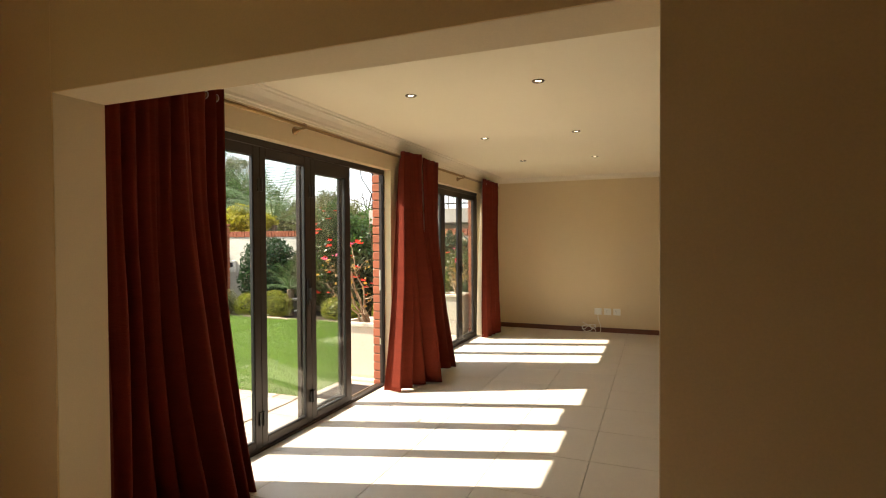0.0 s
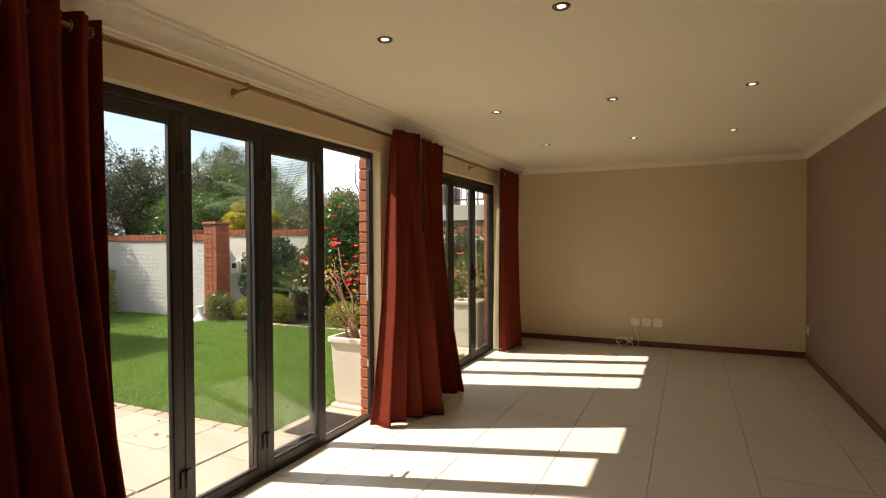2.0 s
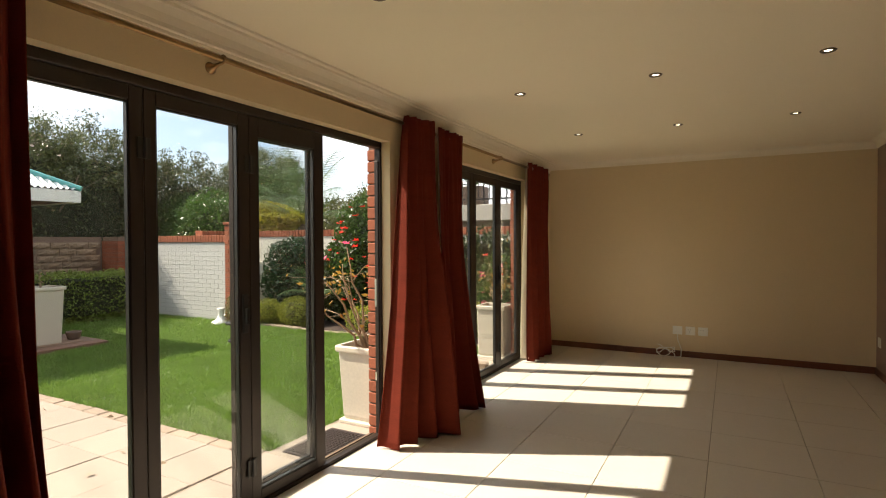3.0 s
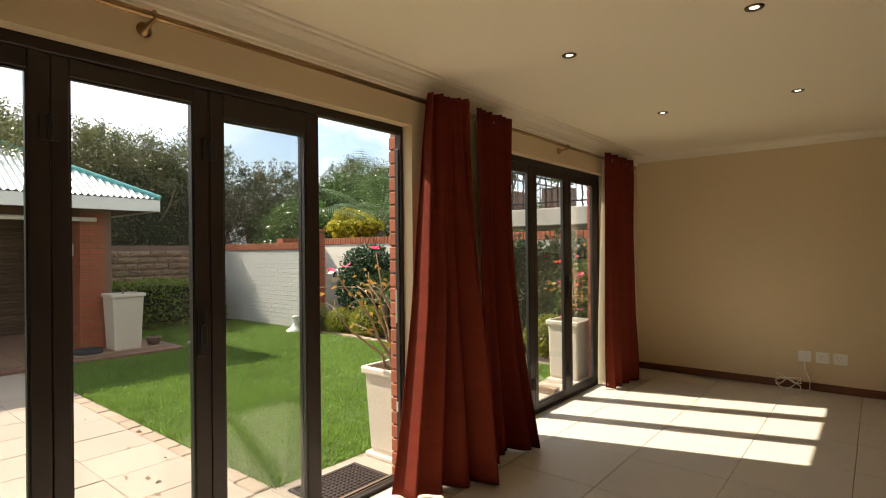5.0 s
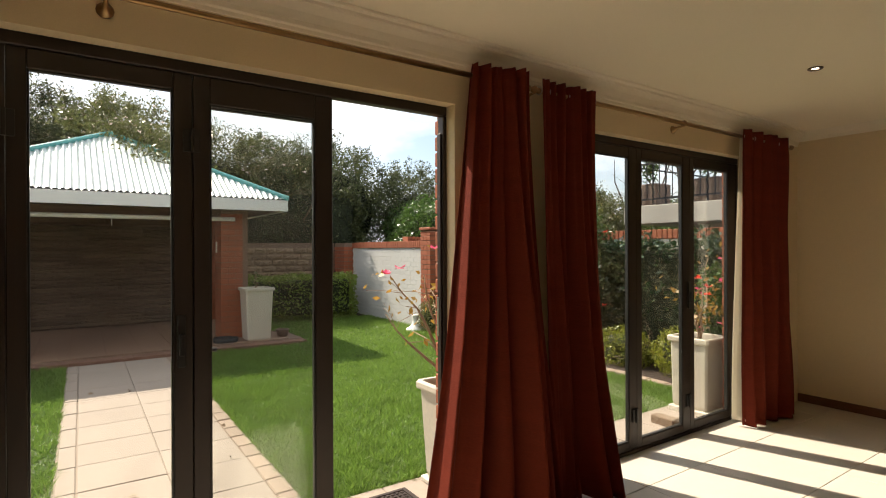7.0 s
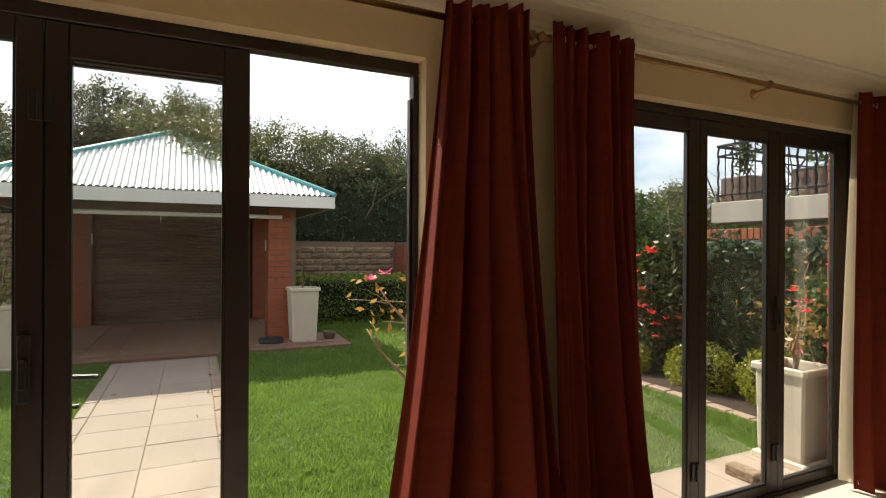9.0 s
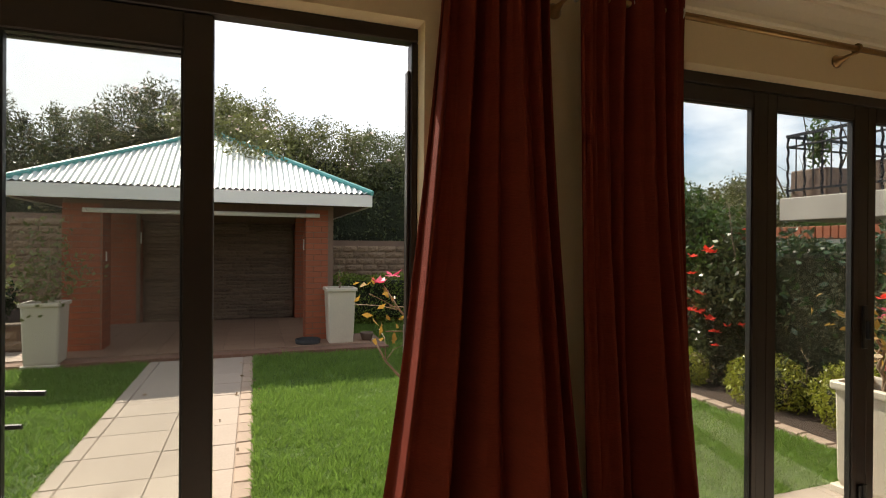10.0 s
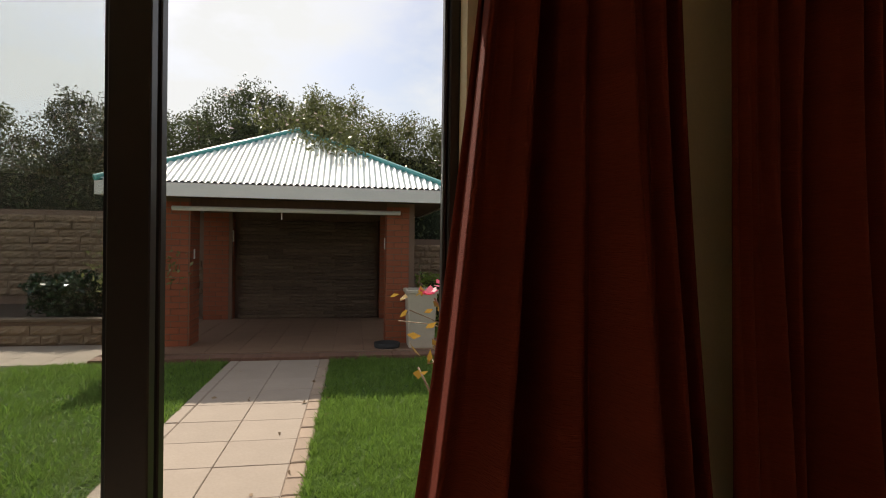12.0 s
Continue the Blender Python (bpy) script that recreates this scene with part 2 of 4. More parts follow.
def boxes(rows, bevel=0.0):
    bm = bmesh.new()
    for r in rows:
        box(bm, *r, bevel=bevel)
    return bm


def tube(bm, points, radii, seg=8, cap=True):
    """A tube through points with a radius for each."""
    pts = [Vector(p) for p in points]
    rings = []
    up = Vector((0, 0, 1))
    for i, p in enumerate(pts):
        d = (pts[min(i + 1, len(pts) - 1)] - pts[max(i - 1, 0)]).normalized()
        a = d.cross(up)
        if a.length < 0.05:
            a = d.cross(Vector((1, 0, 0)))
        a.normalize()
        b = d.cross(a)
        r = radii[i] if isinstance(radii, (list, tuple)) else radii
        rings.append([bm.verts.new(p + a * (r * math.cos(k * math.tau / seg)) + b * (r * math.sin(k * math.tau / seg))) for k in range(seg)])
    for r0, r1 in zip(rings, rings[1:]):
        for k in range(seg):
            bm.faces.new((r0[k], r0[(k + 1) % seg], r1[(k + 1) % seg], r1[k]))
    if cap:
        bm.faces.new(rings[0][::-1])
        bm.faces.new(rings[-1])
    return bm


def lathe(bm, at, profile, seg=16):
    """A turned shape about the vertical through at: rows of radius and height."""
    at = Vector(at)
    rings = [[bm.verts.new(at + Vector((max(r, 1e-4) * math.cos(k * math.tau / seg), max(r, 1e-4) * math.sin(k * math.tau / seg), z))) for k in range(seg)] for r, z in profile]
    for r0, r1 in zip(rings, rings[1:]):
        for k in range(seg):
            bm.faces.new((r0[k], r0[(k + 1) % seg], r1[(k + 1) % seg], r1[k]))
    return bm


def leaf_cloud(rng, centres, length, width, lift=0.0, squash=1.0):
    """Folded leaves at the centres, each turned its own way: vertices and faces."""
    n = len(centres)
    d = rng.normal(size=(n, 3))
    d[:, 2] = d[:, 2] * squash + lift
    d /= np.linalg.norm(d, axis=1)[:, None]
    e = rng.normal(size=(n, 3))
    e -= d * np.sum(e * d, axis=1)[:, None]
    e /= np.linalg.norm(e, axis=1)[:, None]
    f = np.cross(d, e)
    s = rng.uniform(0.6, 1.35, (n, 1))
    l, w = length * s / 2, width * s / 2
    c = centres
    v = np.stack([c - d * l, c + e * w + f * w * 0.35, c + d * l, c - e * w + f * w * 0.35], axis=1).reshape(-1, 3)
    k = np.arange(n)[:, None] * 4
    return v, k + np.arange(4)[None, :]


def blob_points(rng, n, centre, radius, lump=0.22, shell=0.45, freq=3.0):
    """Points in the uneven outer shell of a clump."""
    u = rng.normal(size=(n, 3))
    u /= np.linalg.norm(u, axis=1)[:, None]
    ph = rng.uniform(0, 6.28, 6)
    w = (np.sin(freq * u[:, 0] * 1.7 + ph[0]) + np.sin(freq * u[:, 1] * 2.1 + ph[1]) + np.sin(freq * u[:, 2] * 1.9 + ph[2])
         + 0.7 * np.sin(freq * 2.7 * u[:, 0] + ph[3]) + 0.7 * np.sin(freq * 2.9 * (u[:, 1] + u[:, 2]) + ph[4])) / 3.0
    r = (1 - shell * rng.uniform(0, 1, n) ** 1.6) * (1 + lump * w) + rng.normal(size=n) * 0.03
    return np.array(centre) + u * r[:, None] * np.array(radius)


def box_points(rng, n, lo, hi, edge=0.16, rough=0.04):
    """Points near the faces of a clipped block."""
    lo, hi = np.array(lo, float), np.array(hi, float)
    p = rng.uniform(lo, hi, (n, 3))
    side, ax = rng.integers(0, 2, n), rng.integers(0, 3, n)
    depth = np.abs(rng.normal(size=n)) * edge * 0.5
    bumpy = rough * (np.sin(p[:, 0] * 7 + 1) + np.sin(p[:, 1] * 6 + 2) + np.sin(p[:, 2] * 9))
    for a in range(3):
        s = ax == a
        p[s, a] = np.where(side[s] == 1, hi[a] - depth[s], lo[a] + depth[s]) + bumpy[s] * np.where(side[s] == 1, 1, -1)
    p[:, 2] = np.maximum(p[:, 2], -0.04)
    return p

# ---- the room ----
G = -0.05           # paving and lawn level
XI, XF, XO = -2.32, -2.390, -2.53   # inner plaster, frame, outer brick face
YE, XR, ZC = 8.99, 1.14, 2.40
W1, W2 = (2.85, 5.20), (6.14, 8.09)
HEAD = 2.105

part("floor", boxes([(XO, XR + 0.2, -3.6, YE + 0.2, -0.20, -0.012), (XR + 0.2, 3.4, -3.6, 1.87, -0.20, -0.012)]), M_GROUT, kind="structure")
part("ceiling", boxes([(XO - 0.15, XR + 0.2, -3.6, YE + 0.2, ZC, ZC + 0.15), (XR + 0.2, 3.4, -3.6, 2.04, ZC, ZC + 0.15)]), M_CEIL, kind="structure")
rows = []
for x0, x1 in ((XO + 0.115, XI),):
    rows += [(x0, x1, -3.6, 0.3, -0.1, ZC), (x0, x1, 0.3, 1.1, -0.1, 0.9), (x0, x1, 0.3, 1.1, 2.1, ZC), (x0, x1, 1.1, W1[0], -0.1, ZC),
             (x0, x1, W1[0], W1[1], HEAD, ZC), (x0, x1, W1[1], W2[0], -0.1, ZC), (x0, x1, W2[0], W2[1], HEAD, ZC), (x0, x1, W2[1], YE + 0.2, -0.1, ZC)]
part("wall_west", boxes(rows), M_WALL, kind="structure", label="beige painted garden wall with folding door openings")
part("wall_north", boxes([(XI, XR, YE, YE + 0.2, -0.1, ZC)]), M_WALL, kind="structure", label="plain beige painted end wall")
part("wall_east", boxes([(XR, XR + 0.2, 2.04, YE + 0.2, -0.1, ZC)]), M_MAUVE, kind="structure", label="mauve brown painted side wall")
for row in ((0.09, XR + 2.26, 1.845, 2.04, -0.1, ZC), (XI, -1.95, 1.845, 2.04, -0.1, ZC), (-1.9495, 0.0895, 1.845, 2.04, 1.965, ZC)):
    part("wall_divider", boxes([row]), M_WALL, kind="structure", label="beige painted wall and beam round the wide opening")
# added skins that carry the hall's warm tint on the divider's south faces
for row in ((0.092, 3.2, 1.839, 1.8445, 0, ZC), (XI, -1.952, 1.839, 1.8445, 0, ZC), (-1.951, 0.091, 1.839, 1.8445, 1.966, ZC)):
    part("wall_hall_north", boxes([row]), M_HALLN, kind="structure", label="thin ochre skin with the hall's warm light painted in")
# unseen walls closing the hall, dark so that less light reaches the divider
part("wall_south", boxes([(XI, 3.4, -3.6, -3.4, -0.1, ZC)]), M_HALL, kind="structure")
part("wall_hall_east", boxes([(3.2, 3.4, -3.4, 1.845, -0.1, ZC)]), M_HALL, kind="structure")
# outer brick skin, mortar-coloured core
rows = []
for y0, y1, z0, z1 in ((-3.6, 0.3, -0.1, 2.6), (0.3, 1.1, -0.1, 0.9), (0.3, 1.1, 2.1, 2.6), (1.1, W1[0], -0.1, 2.6), (W1[0], W1[1], HEAD, 2.6), (W1[1] + 0.034, W2[0], -0.1, 2.6),
                       (W2[0], W2[1], HEAD, 2.6), (W2[1] + 0.034, YE + 0.3, -0.1, 2.6)):
    rows.append((XO, XO + 0.112, y0, y1, z0, z1))
brick_wall = part("wall_outside", boxes(rows), M_MORTAR, kind="structure", label="mortar of the outer red brick wall")

# skirting
skirt = [(XI + 0.002, XR, YE - 0.016, YE, 0, 0.072), (XR - 0.016, XR, 2.04, YE - 0.018, 0, 0.072), (0.11, XR - 0.018, 2.04, 2.056, 0, 0.072)]
for i, r in enumerate(skirt):
    part("baseboard", boxes([r], 0.004), M_SKIRT, kind="structure", label="dark brown wooden skirting board")


def sweep(name, profile, path, material, label=""):
    """A moulding: profile rows are (distance from wall, height); path rows are corner points with the inward diagonal."""
    bm = bmesh.new()
    rings = [[bm.verts.new((x + dx * d, y + dy * d, z)) for d, z in profile] for x, y, dx, dy in path]
    n = len(profile)
    for a, b in zip(rings, rings[1:]):
        for k in range(n):
            bm.faces.new((a[k], a[(k + 1) % n], b[(k + 1) % n], b[k]))
    bmesh.ops.recalc_face_normals(bm, faces=bm.faces)
    return part(name, bm, material, kind="structure", label=label)


# stepped cornice on the garden side, plain cove on the others
stepped = [(0, 2.285), (0.010, 2.285), (0.012, 2.300), (0.024, 2.305), (0.030, 2.322), (0.055, 2.350), (0.085, 2.372), (0.098, 2.374), (0.102, 2.386), (0.125, 2.388), (0.130, ZC - 0.002), (0, ZC - 0.002)]
sweep("cornice_west", stepped, [(XI, 2.04, 1, 0), (XI, YE, 1, -1)], M_CORNICE, "cream stepped plaster cornice")
cove = [(0, 2.325), (0.008, 2.325), (0.016, 2.35), (0.032, 2.372), (0.055, 2.388), (0.080, ZC - 0.002), (0, ZC - 0.002)]
sweep("cornice_north", cove, [(XI, YE, 1, -1), (XR, YE, -1, -1)], M_CORNICE, "cream cove cornice")
sweep("cornice_east", cove, [(XR, YE, -1, -1), (XR, 2.04, -1, 1)], M_CORNICE, "cream cove cornice")
sweep("cornice_south", cove, [(XR, 2.04, -1, 1), (XI, 2.04, 1, 1)], M_CORNICE, "cream cove cornice")

# ---- folding doors ----


def door_set(name, y0, y1, label):
    ob = thing(name, ((XF + XF - 0.08) / 2, (y0 + y1) / 2, 0), label, "")
    ob["kind"] = "structure"
    part("frame", boxes([(XF - 0.05, XF, y0, y1, HEAD - 0.045, HEAD), (XF - 0.05, XF, y0, y0 + 0.05, 0.022, HEAD - 0.047), (XF - 0.05, XF, y1 - 0.022, y1, 0.022, HEAD - 0.047), (XF - 0.045, XF - 0.012, y1 - 0.032, y1 - 0.0225, 0.022, 1.97),
                         (XF - 0.05, XF, y0, y1, -0.012, 0.020), (XF - 0.052, XF - 0.047, y0 + 0.052, y1 - 0.052, 0.022, 0.032)], 0.003), M_ALU, ob)
    return ob


def leaf(parent, y0, y1, x=XF - 0.005, z0=0.023, z1=2.057, left=0.055, right=0.055, top=0.066, bottom=0.055, glass=M_GLASS, depth=0.036):
    """A glazed aluminium leaf whose inner face is at x."""
    rows = [(x - depth, x, y0, y0 + left, z0, z1), (x - depth, x, y1 - right, y1, z0, z1),
            (x - depth, x, y0 + left + 0.0005, y1 - right - 0.0005, z1 - top, z1), (x - depth, x, y0 + left + 0.0005, y1 - right - 0.0005, z0, z0 + bottom)]
    f = part("leaf", boxes(rows, 0.003), M_ALU, parent)
    b = 0.007
    g = (y0 + left, y1 - right, z0 + bottom, z1 - top)
    part("glazing_bead", boxes([(x - depth + 0.008, x - 0.006, g[0] + 0.0005, g[0] + b, g[2], g[3]), (x - depth + 0.008, x - 0.006, g[1] - b, g[1] - 0.0005, g[2], g[3]),
                                (x - depth + 0.008, x - 0.006, g[0] + b + 0.0005, g[1] - b - 0.0005, g[3] - b, g[3] - 0.0005),
                                (x - depth + 0.008, x - 0.006, g[0] + b + 0.0005, g[1] - b - 0.0005, g[2] + 0.0005, g[2] + b)]), M_BLACK, f)
    p = part("pane", boxes([(x - depth / 2 - 0.003, x - depth / 2 + 0.003, g[0] + 0.002, g[1] - 0.002, g[2] + 0.002, g[3] - 0.002)]), glass, f)
    p.visible_shadow = False
    return f


def hinge(parent, y, z, x=XF - 0.002):
    bm = boxes([(x, x + 0.008, y - 0.03, y + 0.03, z - 0.045, z + 0.045)], 0.002)
    tube(bm, [(x + 0.012, y, z - 0.045), (x + 0.012, y, z + 0.045)], 0.008, 8)
    part("hinge", bm, M_BLACK, parent)


def latch(parent, y, z, x=XF - 0.002):
    bm = boxes([(x, x + 0.014, y - 0.016, y + 0.016, z - 0.10, z + 0.10)], 0.004)
    box(bm, x + 0.014, x + 0.034, y - 0.010, y + 0.010, z - 0.055, z + 0.03, 0.004)
    part("latch", bm, M_BLACK, parent, "black plastic folding door latch")


d1 = door_set("door_1", *W1, "dark bronze aluminium folding doors with the end leaf folded open")
leaf(d1, 2.903, 3.4425, right=0.062)
leaf(d1, 3.4445, 4.007, right=0.067)
leaf(d1, 4.010, 4.582, left=0.060, right=0.080, top=0.104, bottom=0.055, glass=M_GLASS2)
folded = leaf(d1, 3.965, 4.578, x=XF - 0.075, left=0.050, right=0.046, top=0.096, bottom=0.055)
latch(d1, 3.965, 1.03)
hinge(d1, 4.003, 0.22)
hinge(d1, 4.003, 1.80)
hinge(d1, 3.44, 1.80)
hinge(d1, 3.44, 0.22)
bm = boxes([(XF - 0.119, XF - 0.111, 3.975, 4.005, 0.80, 1.02)], 0.002)
tube(bm, [(XF - 0.111, 3.99, 0.965), (XF - 0.165, 3.99, 0.965), (XF - 0.172, 4.01, 0.963), (XF - 0.170, 4.125, 0.955)], 0.009, 8)
part("door_handle", bm, M_BLACK, folded, "black lever handle")
# the handle's reflection, built as a second, shorter lever below it
bm = boxes([(XF - 0.121, XF - 0.1195, 3.978, 4.002, 0.84, 0.90)])
tube(bm, [(XF - 0.111, 3.99, 0.872), (XF - 0.150, 3.99, 0.872), (XF - 0.155, 4.005, 0.871), (XF - 0.153, 4.075, 0.868)], 0.008, 8)
part("lock_lever", bm, M_BLACK, folded, "short black lever shape for the handle's reflection")
part("strike_plate", boxes([(XF - 0.045, XF - 0.03, 5.1665, 5.1678, 0.93, 1.13)]), M_STEEL, d1, "steel strike plate")
part("strike_plate", boxes([(XF - 0.045, XF - 0.03, 5.1665, 5.1678, 0.40, 0.46)]), M_STEEL, d1, "steel strike plate")
d2 = door_set("door_2", *W2, "closed dark bronze aluminium folding doors")
leaf(d2, 6.195, 6.715, right=0.030)
leaf(d2, 6.765, 7.345, right=0.035)
leaf(d2, 7.405, 8.055, right=0.115)
part("mullion", boxes([(XF - 0.045, XF - 0.007, 6.7155, 6.7645, 0.03, 2.057), (XF - 0.045, XF - 0.007, 7.3455, 7.4045, 0.03, 2.057)]), M_ALU, d2)
latch(d2, 7.375, 1.03)
hinge(d2, 7.375, 0.25)
hinge(d2, 6.74, 0.25)

# ---- curtains and rods ----


def curtain(name, low, high, folds, depth, seed, label, x=-2.212, z1=2.285, z0=0.012, drift=0.10, lining=True, flare=2.2, ext=0.0, wrap=0.0, deep=0.03):
    """A lined eyelet curtain. low, high: y from and to at the hem and at the heading."""
    rng = np.random.default_rng(seed)
    cx, cy = x, (high[0] + high[1]) / 2
    ob = thing(name, (cx, cy, 0), label, "curtain")
    nu, nv = folds * 22, 46
    ph, amp = rng.uniform(0, 6.28, 6), rng.uniform(0.55, 1.3, folds + 2)

    def sheet(off, lo, hi, inset):
        v = []
        for j in range(nv + 1):
            t = j / nv
            z = z1 + (z0 + inset - z1) * t
            k = t ** flare
            a, b = hi[0] + (lo[0] - hi[0]) * k, hi[1] + (lo[1] - hi[1]) * k
            for i in range(nu + 1):
                u = i / nu
                uu = u + 0.022 * math.sin(ph[5] + 8 * u) * min(1, 3 * u) * min(1, 3 - 3 * u) + 0.012 * math.sin(5 * t + ph[0] + 7 * u) * t
                s = math.sin(uu * folds * math.tau + 0.5 * math.sin(2.3 * t + ph[1]) * t)
                s = math.copysign(abs(s) ** 0.85, s)
                q = u * folds
                d = depth * (0.55 + 0.75 * t) * (amp[int(q)] + (amp[int(q) + 1] - amp[int(q)]) * (q - int(q)) if t > 0.05 else 1.0)
                w = 0.018 * t * math.sin(9 * u + 4 * t + ph[2]) + 0.010 * math.sin(23 * u + ph[3] + 3 * t)
                e = min(max((u - 0.035) / 0.05, 0.0), 1.0)
                bulge = 0.42 * wrap * e * max(0.0, 1 - max(0.0, u - 0.085) / 0.14) * (0.3 + 0.7 * t)
                w -= wrap * (1 - e) * (0.25 + 0.75 * t ** 0.5)
                w += deep * math.sin(math.tau * (1.7 * u + 0.12)) * min(1, 1.5 * t + 0.15)
                w += 0.55 * wrap * u * u * (1 - t) if wrap > 0.1 else 0.0
                d *= 1.0 - 0.35 * math.exp(-((t - 0.3) / 0.15) ** 2)
                w += 0.011 * (1 - 0.75 * t) * math.sin(uu * folds * 2.4 * math.tau + ph[4]) + 0.0035 * t * math.sin(u * 61 + 6 * t + ph[0])
                hem = 0.004 * math.sin(u * 31 + ph[4]) if j == nv else 0
                v.append((x + off + drift * k * min(1.0, 1.8 * u + 0.05) + d * s * min(1.0, 0.35 + 3 * u) + w, a + (b - a) * u - bulge + 0.012 * t * math.sin(17 * u + ph[1]), z + hem))
        f = [(j * (nu + 1) + i, j * (nu + 1) + i + 1, (j + 1) * (nu + 1) + i + 1, (j + 1) * (nu + 1) + i) for j in range(nv) for i in range(nu)]
        return v, f
    v, f = sheet(0, low, high, 0)
    c = raw("cloth", v, f, M_CLOTH, ob, smooth=True)
    s = c.modifiers.new("thick", "SOLIDIFY")
    s.thickness, s.offset = 0.003, -1
    if lining:
        v, f = sheet(-0.014, low, high, 0.03)
        v = [(a, b + (0.022 if not ext else 0) * max(0.0, 1 - (i % (nu + 1)) / 8), c2) for i, (a, b, c2) in enumerate(v)]
        v = [(a - ext * edge, b - 0.45 * ext * edge, c2) for i, (a, b, c2) in enumerate(v) for edge in (max(0.0, 1 - (i % (nu + 1)) / 8) * ((z1 - c2) / z1) ** 0.7,)]
        c = raw("lining", v, f, M_LINING, ob, "cream curtain lining", smooth=True)
        s = c.modifiers.new("thick", "SOLIDIFY")
        s.thickness, s.offset = 0.0015, -1
    for i in range(folds + 1):
        u = min(max(i / folds, 0.03), 0.97)
        y = high[0] + (high[1] - high[0]) * u
        bm = bmesh.new()
        tube(bm, [(-2.235 + 0.021 * math.cos(a), y, 2.232 + 0.021 * math.sin(a)) for a in [k * math.tau / 12 for k in range(13)]], 0.003, 5, cap=False)
        part("eyelet", bm, M_STEEL, ob, smooth=True)
    return ob


curtain("curtain", (2.10, 3.02), (2.12, 2.93), 8, 0.060, 3, "rust red lined eyelet curtain gathered against the opening's nib", drift=0.18, deep=0.045)
curtain("curtain", (4.975, 5.70), (5.235, 5.545), 5, 0.054, 7, "rust red lined curtain flaring to the floor beside the open door", drift=0.19, flare=1.35, wrap=0.13, deep=0.055, lining=False)
curtain("curtain", (5.74, 6.22), (5.69, 6.15), 6, 0.034, 11, "rust red lined curtain hanging between the two door sets", drift=0.13, deep=0.04)
curtain("curtain", (7.86, 8.47), (7.82, 8.60), 4, 0.036, 19, "rust red lined curtain with cream lining showing near the end wall", drift=0.04, ext=0.055, wrap=0.06)


def rod(y0, y1, brackets, label):
    ob = thing("curtain_rod", (-2.235, (y0 + y1) / 2, 2.23), label, "curtain rod")
    bm = bmesh.new()
    tube(bm, [(-2.235, y0 if y0 < 3 else y0 - 0.06, 2.232), (-2.235, y1, 2.232)], 0.0125, 10)
    part("pole", bm, M_BRASS, ob, smooth=True)
    for y, s in ((y0, -1), (y1, 1)):
        bm = bmesh.new()
        tube(bm, [(-2.235, y, 2.232), (-2.235, y + s * 0.012, 2.232), (-2.235, y + s * 0.016, 2.232), (-2.235, y + s * 0.045, 2.232), (-2.235, y + s * 0.06, 2.232)], [0.016, 0.016, 0.010, 0.022, 0.008], 10)
        part("finial", bm, M_BRASS, ob, smooth=True)
    for y in brackets:
        bm = bmesh.new()
        tube(bm, [(XI, y, 2.205), (XI + 0.006, y, 2.205), (XI + 0.012, y, 2.206), (XI + 0.035, y, 2.209), (XI + 0.060, y, 2.214), (-2.235, y, 2.217)], [0.028, 0.028, 0.020, 0.011, 0.007, 0.007], 12)
        tube(bm, [(-2.235 + 0.018 * math.cos(a), y, 2.232 + 0.018 * math.sin(a)) for a in [k * math.tau / 10 for k in range(11)]], 0.005, 6, cap=False)
        part("bracket", bm, M_BRASS, ob, "turned brass rod bracket", smooth=True)


rod(2.10, 5.575, (2.22, 3.72, 5.46), "long antique brass curtain rod above the open doors")
rod(5.705, 8.62, (5.665, 7.07, 8.50), "antique brass curtain rod above the closed doors")

# ---- downlights, sockets ----


def downlight(x, y):
    ob = thing("downlight", (x, y, ZC), "small round recessed ceiling downlight with brass rim, lit", "ceiling light", "ceiling downlights")
    bm = lathe(bmesh.new(), (x, y, 0), [(0.019, ZC - 0.001), (0.022, ZC - 0.004), (0.035, ZC - 0.007), (0.039, ZC - 0.003), (0.039, ZC)], 24)
    part("rim", bm, M_RIM, ob, smooth=True)
    bm = lathe(bmesh.new(), (x, y, 0), [(0.0, ZC - 0.003), (0.018, ZC - 0.002)], 20)
    part("bulb", bm, M_LAMP, ob, "glowing warm bulb")
    return ob


lamp = downlight(-1.46, 3.85)
for x in (-1.46, -0.595, 0.262):
    for y in (3.85, 5.515, 7.11):
        if (x, y) != (-1.46, 3.85):
            copy_thing(lamp, pose(x, y, ZC))


def socket(x, kind):
    y, z = YE, 0.315
    ob = thing("wall_socket", (x, y, z - 0.05), "white plastic wall socket low on the beige end wall" if kind else "white blank wall plate with a cable hanging from it", "socket")
    part("plate", boxes([(x - 0.052, x + 0.052, y - 0.009, y, z - 0.05, z + 0.05)], 0.003), M_PLASTIC, ob)
    if kind:
        bm = bmesh.new()
        for dx, dz in ((-0.012, 0.014), (0.012, 0.014), (0, -0.012)):
            tube(bm, [(x + dx - 0.01, y - 0.0095, z + dz), (x + dx - 0.01, y - 0.011, z + dz)], 0.0035, 8)
        part("socket_holes", bm, M_HOLE, ob)
        part("switch", boxes([(x + 0.028, x + 0.042, y - 0.013, y - 0.0095, z - 0.012, z + 0.012)], 0.001), M_PLASTIC, ob)
    return ob


socket(-0.745, 0)
socket(-0.605, 1)
socket(-0.470, 1)
ob = thing("wall_socket", (XR, 8.84, 0.30), "white plastic wall socket low on the mauve wall", "socket")
part("plate", boxes([(XR - 0.009, XR, 8.79, 8.89, 0.30, 0.40)], 0.003), M_PLASTIC, ob)
